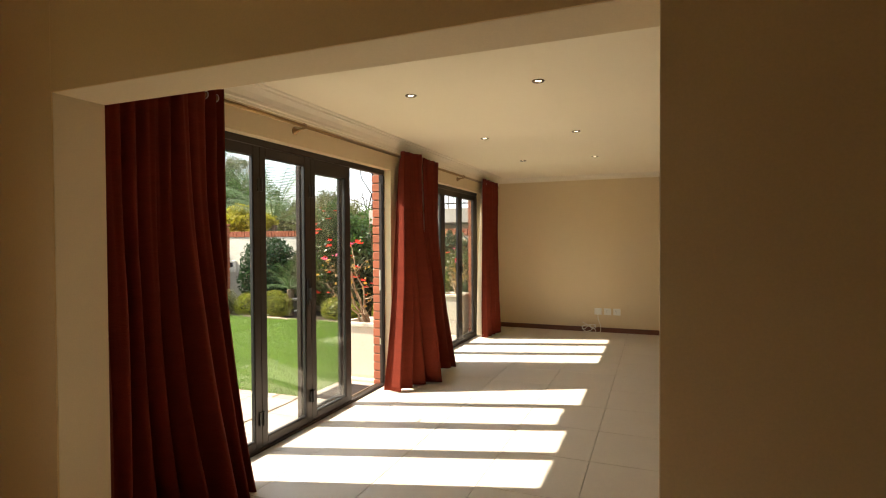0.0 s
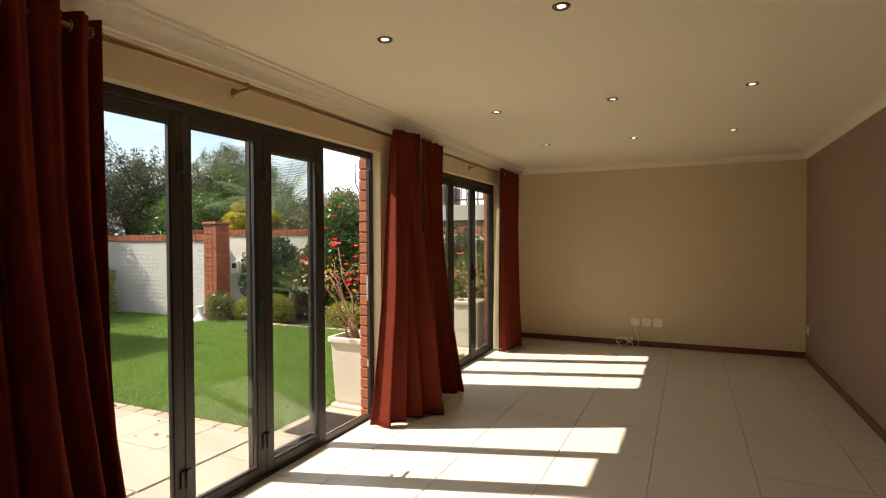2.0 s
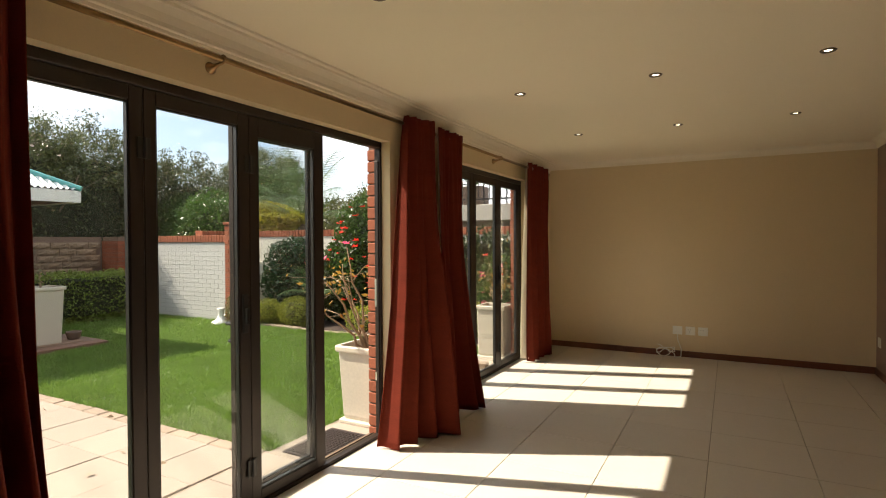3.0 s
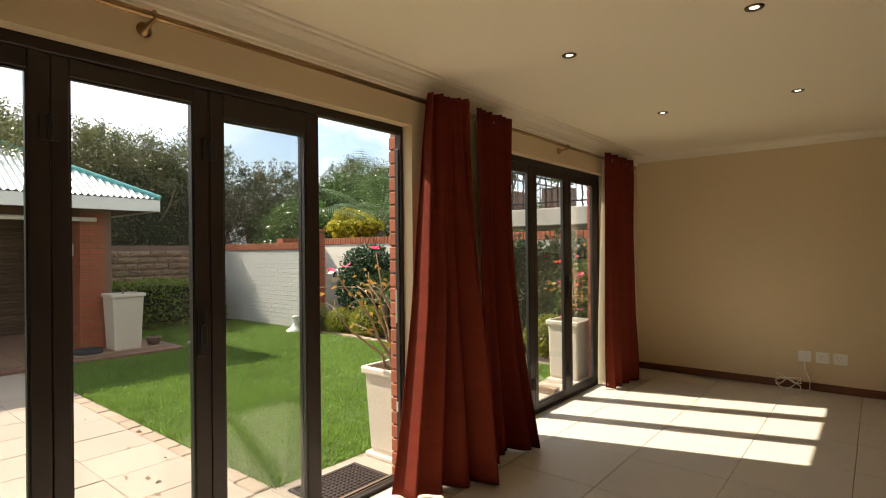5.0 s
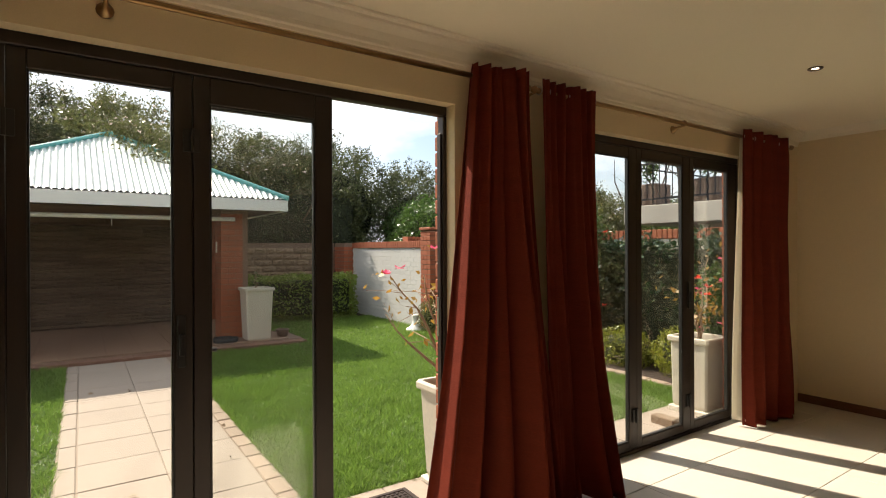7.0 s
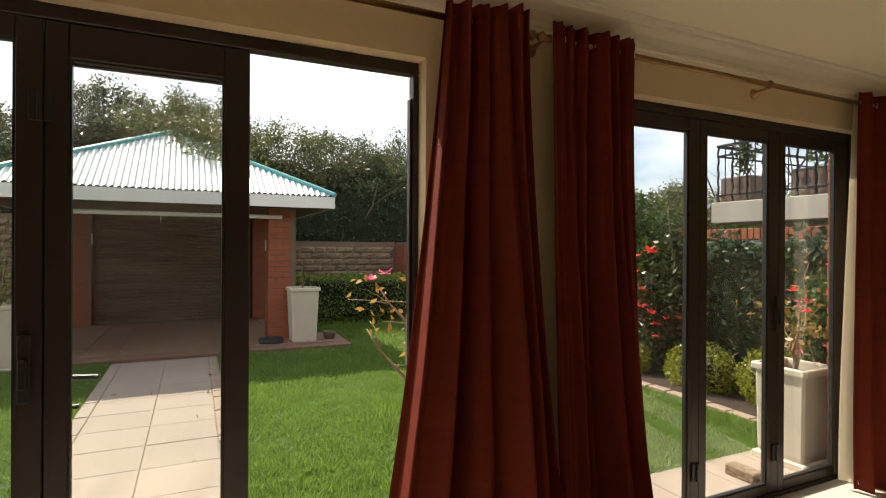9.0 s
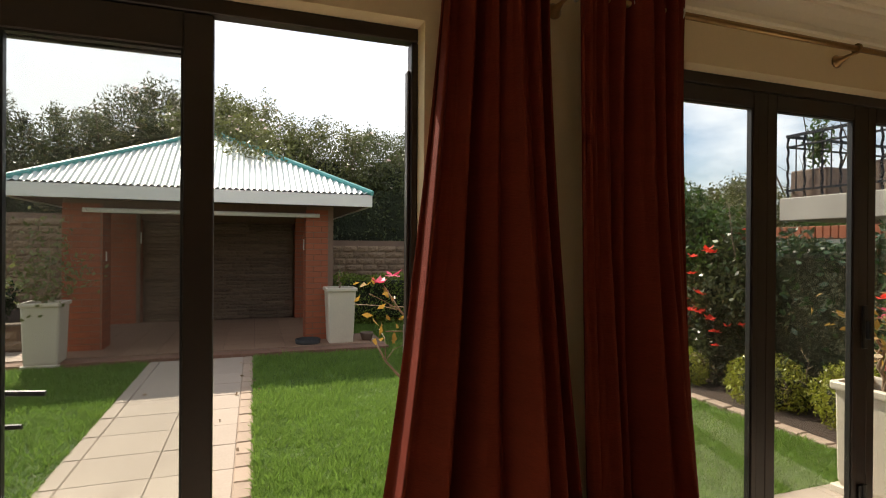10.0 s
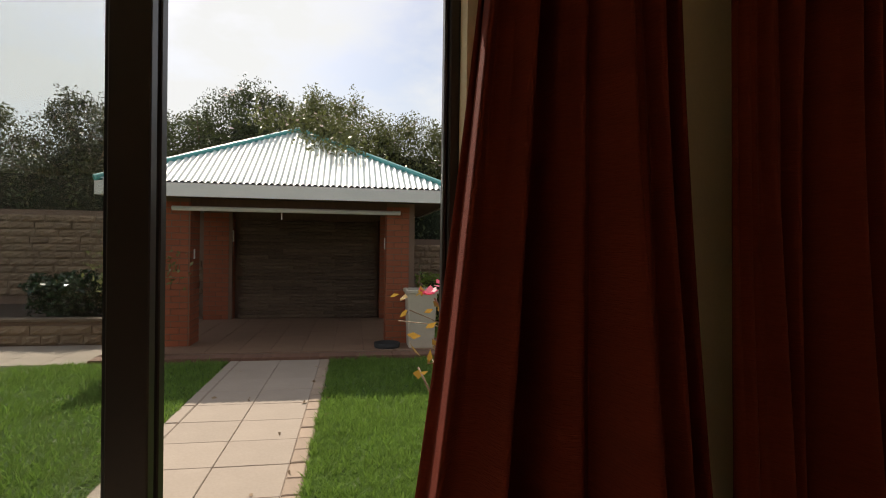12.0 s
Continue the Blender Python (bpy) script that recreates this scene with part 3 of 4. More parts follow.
part("switch", boxes([(XR - 0.013, XR - 0.0095, 8.83, 8.85, 0.33, 0.37)], 0.001), M_PLASTIC, ob)
bm = bmesh.new()
pts = [(-0.745, YE - 0.012, 0.27), (-0.74, YE - 0.03, 0.20), (-0.70, YE - 0.05, 0.10), (-0.70, YE - 0.09, 0.02), (-0.74, YE - 0.13, 0.006)]
for i in range(26):
    a = i * 0.62
    pts.append((-0.86 + 0.10 * math.cos(a) + 0.01 * math.sin(3 * a), YE - 0.17 + 0.07 * math.sin(a), 0.008 + 0.10 * abs(math.sin(a * 0.7)) + 0.002 * i))
tube(bm, pts, 0.005, 6)
part("loose_cable", bm, M_PLASTIC, None, "white coiled cable lying on the tiles by the end wall", "cable", smooth=True)

# ---- outside ground ----
bm = bmesh.new()
bmesh.ops.create_grid(bm, x_segments=1, y_segments=1, size=300, matrix=Matrix.Translation((0, 0, -0.30)))
part("ground", bm, M_TURF, kind="structure", label="level ground to the horizon")
part("lawn", boxes([(-8.06, -3.0, 4.70, 8.62, -0.28, G - 0.012), (-8.06, -3.0, -4.0, 3.50, -0.28, G - 0.012), (-10.55, -8.06, 6.54, 8.785, -0.28, G - 0.012), (-10.55, -9.32, 6.05, 6.54, -0.28, G - 0.012)]), M_TURF, kind="structure", label="short green lawn")
part("garden_bed", boxes([(-12.0, -2.53, 8.80, 12.2, -0.28, G - 0.01), (-12.0, -10.55, 6.05, 8.80, -0.28, G - 0.01), (-12.0, -9.48, -4.0, 1.88, -0.28, 0.24)]), M_SOIL, kind="structure", label="dark planted soil bed")
patio = part("pavement", boxes([(-3.0, XO, -4.0, 8.80, -0.28, G - 0.006), (-8.06, -3.0, 3.50, 4.70, -0.28, G - 0.006), (-9.34, -8.06, -4.0, 1.9, -0.28, G - 0.012)]), M_JOINT, kind="structure", label="sandy paving base")
plinth = part("terrace", boxes([(-12.0, -8.32, 1.9, 6.02, -0.28, -0.012), (-9.3, -8.32, 6.02, 6.52, -0.28, -0.012)]), M_MORTAR, kind="structure", label="raised brick edged terrace of the garden pavilion")
rng = np.random.default_rng(5)
v, f = [], []


def lawn_blades(n, x0, x1, y0, y1):
    x, y = rng.uniform(x0, x1, n), rng.uniform(y0, y1, n)
    h = rng.uniform(0.02, 0.060, n) * (1 + 0.2 * np.sin(x * 3) * np.sin(y * 4)) * (1 + 0.45 * np.sin(x * 31 + 3 * np.sin(y * 9)) * np.sin(y * 27 + 3 * np.sin(x * 11)))
    a, w = rng.uniform(0, 6.28, n), rng.uniform(0.0035, 0.0075, n)
    dx, dy = np.cos(a) * w, np.sin(a) * w
    lx, ly = rng.normal(size=n) * 0.030, rng.normal(size=n) * 0.030
    z = np.full(n, G - 0.014)
    return np.stack([np.stack([x - dx, y - dy, z], 1), np.stack([x + dx, y + dy, z], 1), np.stack([x + lx, y + ly, z + h], 1)], 1).reshape(-1, 3)


verts = np.concatenate([lawn_blades(230000, -6.2, -3.0, 4.70, 8.62), lawn_blades(50000, -8.06, -6.2, 4.70, 8.62), lawn_blades(64000, -8.06, -3.0, 1.2, 3.50), lawn_blades(26000, -10.5, -8.06, 6.56, 8.78), lawn_blades(5000, -10.5, -9.34, 6.06, 6.56), lawn_blades(24000, -8.06, -3.0, -2.5, 1.2)])
raw("grass", verts, np.arange(len(verts)).reshape(-1, 3), M_BLADE, None, "short bright green lawn grass", "grass", kind="stuff")

# ---- garden pavilion ----
gz = thing("garden_pavilion", (-10.4, 4.08, 0), "red brick garden pavilion with hipped corrugated steel roof", "pavilion")
EX0, EX1, EY0, EY1, EZ = -12.35, -8.40, 1.83, 6.33, 2.16
AP = (-10.38, 4.05, 3.27)


def roof_side(a, b, n):
    """One corrugated slope from the eave a-b up to the apex."""
    a, b, top = Vector(a), Vector(b), Vector(AP)
    mid = (a + b) / 2
    up = (b - a).cross(top - mid).normalized()
    if up.z < 0:
        up = -up
    seg = n * 8
    v, f = [], []
    for k in range(seg + 1):
        u = k / seg
        w = 0.013 * math.cos(u * n * math.tau)
        rise = 1 - abs(2 * u - 1)
        foot = a.lerp(b, u)
        head = foot + (top - mid) * rise
        v += [tuple(foot + up * w), tuple(head + up * w)]
    for k in range(seg):
        f.append((2 * k, 2 * k + 2, 2 * k + 3, 2 * k + 1))
    return v, f


v, f = [], []
for a, b, n in (((EX1, EY0, EZ), (EX1, EY1, EZ), 58), ((EX1, EY1, EZ), (EX0, EY1, EZ), 51), ((EX0, EY1, EZ), (EX0, EY0, EZ), 58), ((EX0, EY0, EZ), (EX1, EY0, EZ), 51)):
    vv, ff = roof_side(a, b, n)
    f += [tuple(i + len(v) for i in q) for q in ff]
    v += vv
roof = raw("roof", v, f, M_ROOF, gz, "silver corrugated steel roof", smooth=True)
for cx, cy in ((EX1, EY0), (EX1, EY1), (EX0, EY1), (EX0, EY0)):
    bm = bmesh.new()
    tube(bm, [(cx, cy, EZ + 0.008), (AP[0], AP[1], AP[2] + 0.012)], 0.042, 8)
    part("ridge_cap", bm, M_TEAL, roof, "teal painted hip capping")
for i, r in enumerate(((EX1 - 0.03, EX1 - 0.005, EY0, EY1, EZ - 0.19, EZ - 0.018), (EX0 + 0.005, EX0 + 0.03, EY0, EY1, EZ - 0.19, EZ - 0.018),
                       (EX0 + 0.032, EX1 - 0.032, EY1 - 0.025, EY1, EZ - 0.19, EZ - 0.018), (EX0 + 0.032, EX1 - 0.032, EY0, EY0 + 0.025, EZ - 0.19, EZ - 0.018))):
    part("fascia", boxes([r], 0.003), M_FASCIA, gz, "white painted fascia board")
part("soffit", boxes([(EX0 + 0.035, EX1 - 0.035, EY0 + 0.03, EY1 - 0.03, EZ - 0.17, EZ - 0.15)]), M_TIMBER, gz, "dark timber ceiling")
for y0, y1, x0, x1 in ((2.80, 5.47, -8.98, -8.87), (2.45, 5.8, -11.75, -11.6)):
    part("beam", boxes([(x0, x1, y0, y1, 1.84, EZ - 0.172)], 0.004), M_TIMBER, gz, "dark timber beam")
bm = bmesh.new()
tube(bm, [(-8.80, 2.60, 1.845), (-8.80, 5.62, 1.845)], 0.032, 10)
part("rolled_blind", bm, M_FASCIA, gz, "rolled cream blind under the eave", smooth=True)
PIERS = [(-9.28, -8.85, 2.36, 2.82), (-9.28, -8.85, 5.43, 5.84), (-11.85, -11.45, 2.30, 2.80), (-11.85, -11.45, 5.46, 5.90)]
piers = []
for p in PIERS:
    piers.append(part("brick_pier", boxes([(p[0] + 0.008, p[1] - 0.008, p[2] + 0.008, p[3] - 0.008, -0.012, EZ - 0.172)]), M_MORTAR, gz))
part("back_wall", boxes([(-11.80, -11.66, 2.81, 5.45, -0.012, 1.86)]), M_MORTAR, gz, "dark rock-face back wall")

# ---- boundary walls ----
WX, WY = -12.0, 8.80
bw = thing("boundary_wall", (WX, 4.0, -0.1), "brown rock-face block boundary wall behind the pavilion", "wall")
part("core", boxes([(WX - 0.2, WX, -4.0, 2.2, -0.2, 1.95), (WX - 0.2, WX, 2.2, 8.6, -0.2, 1.52)]), M_MORTAR, bw)
rw = thing("retaining_wall", (-9.4, -1.0, -0.1), "low brown rock-face retaining wall holding a raised planted bed", "wall")
part("core", boxes([(-9.50, -9.37, -4.0, 1.88, -0.2, 0.27)]), M_MORTAR, rw)
# darker slate colour stands in for pavilion and tree shade on the capping
part("capping", boxes([(-9.52, -9.32, -4.0, 1.88, 0.272, 0.32)], 0.008), M_SLATE, rw, "flat brown stone capping, darkened for the shade over it")
ww = thing("garden_wall", (-9.6, WY + 0.1, -0.1), "white painted brick garden wall with red brick coping", "wall")
part("core", boxes([(-11.4, -8.3, WY + 0.012, WY + 0.18, -0.2, 1.40)]), M_MORTARW, ww)
rows = []
nrow = 17
for r in range(nrow):
    z = -0.06 + r * 0.0855
    n = 14
    for k in range(n):
        a = -11.4 + k * 0.225 + (0.11 if r % 2 else 0)
        rows.append((max(a, -11.4), min(a + 0.2225, -8.31), WY - 0.004, WY + 0.011, z, z + 0.0795))
part("brick_face", boxes([r for r in rows if r[1] - r[0] > 0.03], 0.002), M_WHITEBRICK, ww, "white painted brick courses", kind="stuff")
bp = thing("brick_pillar", (-8.08, WY, -0.1), "red face brick pillar of the garden wall", "pillar")
part("core", boxes([(-8.29, -7.99, WY - 0.09, WY + 0.20, -0.2, 1.70)]), M_MORTAR, bp)
rp2 = thing("brick_pillar", (-11.68, WY - 0.1, -0.1), "red face brick corner pillar of the boundary wall", "pillar")
part("core", boxes([(-11.96, -11.41, WY - 0.20, WY + 0.25, -0.2, 1.52)]), M_MORTAR, rp2)
pw = thing("garden_wall", (-4.0, 10.1, -0.1), "cream plastered garden wall with upright red brick coping", "wall")
part("core", boxes([(-9.6, 1.5, 10.0, 10.2, -0.2, 1.50)]), M_PLASTER, pw)
sideg = thing("garden_wall", (-9.5, 9.5, -0.1), "short cream plastered return wall", "wall")
part("core", boxes([(-9.6, -9.42, WY + 0.19, 9.99, -0.2, 1.50)]), M_PLASTER, sideg)

# ---- neighbour's balcony ----
nb = thing("neighbour_house", (-3.5, 13.5, -0.3), "white balcony slab with black wrought iron railing beyond the garden wall", "house")
part("balcony_slab", boxes([(-6.45, 2.5, 12.0, 16.0, 1.81, 2.14)], 0.01), M_RENDER, nb, "white plastered balcony slab")
part("wall", boxes([(-5.8, 2.5, 12.8, 15.8, -0.3, 1.808)]), M_RENDER, nb)
rail = part("railing", boxes([(-6.42, 2.45, 12.08, 12.12, 3.03, 3.07), (-6.42, 2.45, 12.085, 12.115, 2.24, 2.27), (-6.42, 2.45, 12.085, 12.115, 2.88, 2.905), (-6.415, -6.385, 12.125, 15.9, 2.88, 2.905), (-6.42, -6.38, 12.125, 15.9, 3.03, 3.07), (-6.415, -6.385, 12.125, 15.9, 2.24, 2.27)]), M_IRON, nb, "black iron balcony railing")
x = -6.40
k = 0
while x < 2.4:
    bm = bmesh.new()
    if k % 2 == 0:
        tube(bm, [(x + 0.008 * math.cos(i * 1.3), 12.1 + 0.008 * math.sin(i * 1.3), 2.14 + i * 0.045) for i in range(21)], 0.018, 6)
    else:
        tube(bm, [(x, 12.1, 2.27), (x, 12.1, 3.03)], 0.009, 5)
    part("baluster", bm, M_IRON, rail)
    x += 0.125
    k += 1
for x in (-6.17, -5.04):
    ob = thing("balcony_planter", (x, 12.45, 2.14), "brown square planter with a leafy plant on the balcony", "planter")
    part("pot", boxes([(x - 0.27, x + 0.27, 12.2, 12.65, 2.14, 2.55)], 0.02), M_PLANTER, ob)
    rg = np.random.default_rng(int(-x * 10))
    vv, ff = leaf_cloud(rg, blob_points(rg, 420, (x, 12.42, 2.95), (0.17, 0.17, 0.45), 0.3, 0.95), 0.09, 0.035)
    raw("foliage", vv, ff, L_MID, ob)

# ---- pots, mat and small things by the doors ----


def square_pot(x, y, z, label, top=0.20, base=0.155, h=0.58, plinth_h=0.035, category="plant pot"):
    ob = thing("plant_pot", (x, y, z), label, category)
    bm = bmesh.new()
    rings = []
    prof = [(base, plinth_h), (base + 0.008, plinth_h + 0.03), (top - 0.022, h - 0.055), (top - 0.020, h - 0.050), (top - 0.002, h - 0.045), (top, h - 0.035), (top, h - 0.008), (top - 0.006, h),
            (top - 0.030, h), (top - 0.034, h - 0.01), (top - 0.040, h - 0.10)]
    for r, zz in prof:
        c = r * 0.10
        pts = []
        for sx, sy in ((1, 1), (-1, 1), (-1, -1), (1, -1)):
            two = [(sx * r, sy * (r - c)), (sx * (r - c), sy * r)]
            pts += two if sx * sy > 0 else two[::-1]
        rings.append([bm.verts.new((x + a, y + b, z + zz)) for a, b in pts])
    for r0, r1 in zip(rings, rings[1:]):
        for k in range(8):
            bm.faces.new((r0[k], r0[(k + 1) % 8], r1[(k + 1) % 8], r1[k]))
    bm.faces.new(rings[0][::-1])
    bmesh.ops.recalc_face_normals(bm, faces=bm.faces)
    body = part("pot_body", bm, M_POT, ob)
    part("plinth", boxes([(x - base - 0.03, x + base + 0.03, y - base - 0.03, y + base + 0.03, z, z + plinth_h - 0.002)], 0.006), M_POT, ob)
    part("soil", boxes([(x - top + 0.045, x + top - 0.045, y - top + 0.045, y + top - 0.045, z + h - 0.16, z + h - 0.06)], 0.01), M_SOIL, ob)
    return ob


def flower(parent, at, size, material, rg, label):
    """A loose bloom of crinkled petals."""
    v, f = [], []
    at = np.array(at)
    for k in range(7):
        a = k * 2.4 + rg.uniform(0, 0.6)
        d = np.array([math.cos(a), math.sin(a), rg.uniform(-0.2, 0.7)])
        s = np.array([-math.sin(a), math.cos(a), 0])
        i = len(v)
        v += [at, at + d * size * 0.6 + s * size * 0.4, at + d * size + np.array([0, 0, size * 0.15]), at + d * size * 0.6 - s * size * 0.4]
        f.append((i, i + 1, i + 2, i + 3))
    raw("flower", v, f, material, parent, label)


def branches(seed, base, tips, r0, wobble=0.06, twigs=2, r1=0.004):
    """Tapered limbs from the base to each tip, with side twigs."""
    rg = np.random.default_rng(seed)
    bm = bmesh.new()
    ends = []
    for tip in tips:
        a, b = np.array(base, float), np.array(tip, float)
        pts = [a]
        for k in range(1, 6):
            pts.append(a + (b - a) * k / 6 + rg.normal(size=3) * wobble * (1 - abs(k / 6 - 0.5)))
        pts.append(b)
        rad = [r0 + (r1 - r0) * (k / 6) ** 0.8 for k in range(7)]
        tube(bm, [tuple(p) for p in pts], rad, 6)
        ends.append(b)
        for k in range(twigs):
            i = rg.integers(2, 6)
            d = rg.normal(size=3)
            d[2] = abs(d[2]) * 0.5
            e = pts[i] + d / np.linalg.norm(d) * np.linalg.norm(b - a) * rg.uniform(0.2, 0.38)
            m = (pts[i] + e) / 2 + rg.normal(size=3) * 0.02
            tube(bm, [tuple(pts[i]), tuple(m), tuple(e)], [rad[i] * 0.55, rad[i] * 0.35, 0.002], 5)
            ends.append(e)
    return bm, ends


pot1 = square_pot(-2.77, 5.56, G, "tall tapered cream square pot on the paving beside the brick jamb", top=0.205, base=0.15, h=0.62)
pot2 = square_pot(-2.752, 8.13, G, "tall tapered cream square pot outside the closed doors", top=0.19, base=0.15, h=0.66, plinth_h=0.05)
pot3 = square_pot(-8.62, 5.90, G, "cream square pot at the pavilion's corner pier", top=0.225, base=0.165, h=0.84)
pot4 = square_pot(-8.26, 2.37, G, "cream square pot with a leafy shrub beside the pavilion", top=0.215, base=0.165, h=0.76)


def pot_shrub(seed, base, tips, leaf_m, n, size, label, flowers=(), fm=P_RED, spread=0.07, bark=M_TWIG, r0=0.016, fl_label="red bloom"):
    ob = thing("potted_shrub", base, label, "plant")
    bm, ends = branches(seed, base, tips, r0, wobble=0.03, twigs=4, r1=0.003)
    part("stem", bm, bark, ob, smooth=True)
    rg = np.random.default_rng(seed)
    c = np.array(ends)[rg.integers(0, len(ends), n)] + rg.normal(size=(n, 3)) * spread
    v, f = leaf_cloud(rg, c, size, size * 0.5, lift=-0.3)
    raw("foliage", v, f, leaf_m, ob)
    for p in flowers:
        flower(ob, p, 0.04, fm, rg, fl_label)
    return ob


pot_shrub(31, (-2.77, 5.56, 0.50), [(-3.11, 5.26, 1.21), (-3.06, 5.20, 0.98), (-2.95, 5.50, 1.36), (-3.05, 5.52, 1.12), (-2.90, 5.38, 1.22)], L_YELLOW, 90, 0.048,
          "straggly woody shrub with yellowed leaves and pink blooms", [(-3.12, 5.24, 1.22), (-3.02, 5.28, 1.26), (-2.96, 5.50, 1.38)], P_PINK, 0.06, fl_label="bright pink bloom")
pot_shrub(32, (-2.752, 8.13, 0.54), [(-2.82, 8.05, 1.20), (-2.70, 8.20, 1.30), (-2.64, 8.03, 1.05), (-2.88, 8.21, 0.95)], L_YELLOW, 120, 0.055,
          "potted shrub with yellow leaves and red blooms", [(-2.68, 8.00, 1.12), (-2.64, 8.07, 0.98), (-2.84, 8.05, 1.22), (-2.66, 8.12, 1.04)], P_RED, 0.07)
pot_shrub(33, (-8.62, 5.90, 0.75), [(-8.64, 5.90, 1.05), (-8.60, 5.86, 0.98)], L_MID, 14, 0.04, "short pruned stem in the pot at the pavilion", r0=0.012, spread=0.02)
pot_shrub(34, (-8.26, 2.37, 0.62), [(-8.26, 2.42, 1.60), (-8.36, 2.50, 1.35), (-8.2, 2.15, 1.15), (-8.26, 2.42, 1.05)], L_OLIVE, 520, 0.075, "leafy green shrub growing in the pot", spread=0.13)

mat_ob = thing("door_mat", (-2.70, 4.98, G), "dark brown pimpled rubber door mat outside the open door", "door mat")
part("border", boxes([(-2.90, -2.53, 4.72, 4.745, G, G + 0.012), (-2.90, -2.53, 5.215, 5.24, G, G + 0.012), (-2.90, -2.875, 4.746, 5.214, G, G + 0.012), (-2.555, -2.53, 4.746, 5.214, G, G + 0.012)], 0.002), M_MAT, mat_ob)
part("base", boxes([(-2.874, -2.556, 4.746, 5.214, G, G + 0.005)]), M_MAT, mat_ob)
rows = []
for i in range(10):
    for k in range(15):
        rows.append((-2.868 + i * 0.031, -2.868 + i * 0.031 + 0.02, 4.752 + k * 0.031, 4.752 + k * 0.031 + 0.02, G + 0.0055, G + 0.012))
part("studs", boxes(rows, 0.002), M_MAT, mat_ob, kind="stuff")
ob = part("door_stop_brick", boxes([(-2.80, -2.60, 7.50, 7.60, G, G + 0.07)], 0.008), M_STONE, None, "rough brown stone block lying on the paving outside the closed doors", "stone")
bm = lathe(bmesh.new(), (-8.58, 5.44, G + 0.0), [(0.13, 0.001), (0.17, 0.03), (0.18, 0.11), (0.165, 0.11), (0.15, 0.03), (0.0, 0.03)], 18)
part("low_bowl", bm, M_HOLE, None, "low dark round plant bowl at the pavilion pier", "plant pot", smooth=True)
bm = lathe(bmesh.new(), (-8.60, 6.30, -0.002), [(0.06, 0.0), (0.075, 0.01), (0.10, 0.10), (0.10, 0.115), (0.088, 0.115), (0.07, 0.03), (0.0, 0.03)], 16)
part("clay_bowl", bm, M_PLANTER, None, "small brown clay bowl standing on the terrace beside the cream pot", "plant pot", smooth=True)
bm = lathe(bmesh.new(), (-8.20, 8.53, G), [(0.17, 0.0), (0.16, 0.03), (0.09, 0.07), (0.055, 0.13), (0.045, 0.22), (0.07, 0.25), (0.065, 0.27), (0.0, 0.27)], 20)
part("pedestal", bm, M_FASCIA, None, "small white flared stone pedestal by the brick pillar", "pedestal", smooth=True)
ob = thing("intercom_box", (-8.83, 9.99, 0.72), "grey wall box with a small panel on the plastered garden wall", "box")
part("casing", boxes([(-8.92, -8.74, 9.93, 9.998, 0.72, 0.98)], 0.006), M_PLASTIC, ob)
part("panel", boxes([(-8.89, -8.77, 9.926, 9.9295, 0.83, 0.93)]), M_HOLE, ob)

# fittings on the pavilion, a far roof and dry leaves
for row in ((-9.02, -8.98, 2.822, 2.834, 1.17, 1.30), (-9.17, -9.10, 5.416, 5.428, 1.33, 1.50), (-11.50, -11.44, 2.802, 2.814, 1.42, 1.62)):
    part("wall_switch", boxes([row], 0.003), M_PLASTIC, gz, "white switch plate")
bm = bmesh.new()
tube(bm, [(-8.80, 4.0, 1.84), (-8.80, 4.0, 1.72)], 0.006, 5)
part("blind_cord", bm, M_PLASTIC, gz)
far = thing("far_house", (-22, 11.5, -0.3), "distant house with a low grey roof beyond the trees", "house")
bm = bmesh.new()
pr = [(9.2, 4.2), (10.3, 5.35), (12.1, 5.35), (13.6, 4.4), (13.6, 4.2)]
a = [bm.verts.new((-22.0, y, z)) for y, z in pr]
b = [bm.verts.new((-27.0, y, z)) for y, z in pr]
bm.faces.new(a)
bm.faces.new(b[::-1])
for k in range(5):
    bm.faces.new((a[k], b[k], b[(k + 1) % 5], a[(k + 1) % 5]))
bmesh.ops.recalc_face_normals(bm, faces=bm.faces)
part("roof", bm, M_PLANTER, far, "dark grey tiled roof")
part("wall", boxes([(-26.8, -22.3, 9.6, 13.3, -0.3, 4.198)]), M_PLASTER, far)
rg = np.random.default_rng(8)
for k in range(22):
    if k < 6:
        px, py = rg.uniform(-4.6, -2.7), rg.uniform(3.7, 4.5)
    elif k < 18:
        px, py = rg.uniform(-7.9, -4.0), 4.58 + rg.normal() * 0.10
    else:
        px, py = rg.uniform(-8.0, -6.0), rg.uniform(3.6, 4.5)
    v, f = leaf_cloud(rg, np.array([(px, py, G + 0.012)]), 0.055, 0.03, squash=0.05)
    raw("dry_leaf", v, f, M_TWIG, None, "small curled dry brown leaf lying on the paving", "leaf", "fallen leaves")

# ---- hedges, shrubs and trees ----


def core_mesh(lo, hi):
    return boxes([(lo[0], hi[0], lo[1], hi[1], lo[2], hi[2])], 0.05)


def hedge(name, lo, hi, n, size, leaf_m, seed, label, rough=0.03):
    rg = np.random.default_rng(seed)
    ob = thing(name, ((lo[0] + hi[0]) / 2, (lo[1] + hi[1]) / 2, G), label, "hedge")
    lo, hi = np.array(lo), np.array(hi)
    # dark block standing in for the shade within the hedge
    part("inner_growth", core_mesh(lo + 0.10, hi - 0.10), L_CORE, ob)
    v, f = leaf_cloud(rg, box_points(rg, n, lo, hi, rough=rough), size, size * 0.5)
    raw("foliage", v, f, leaf_m, ob)
    return ob


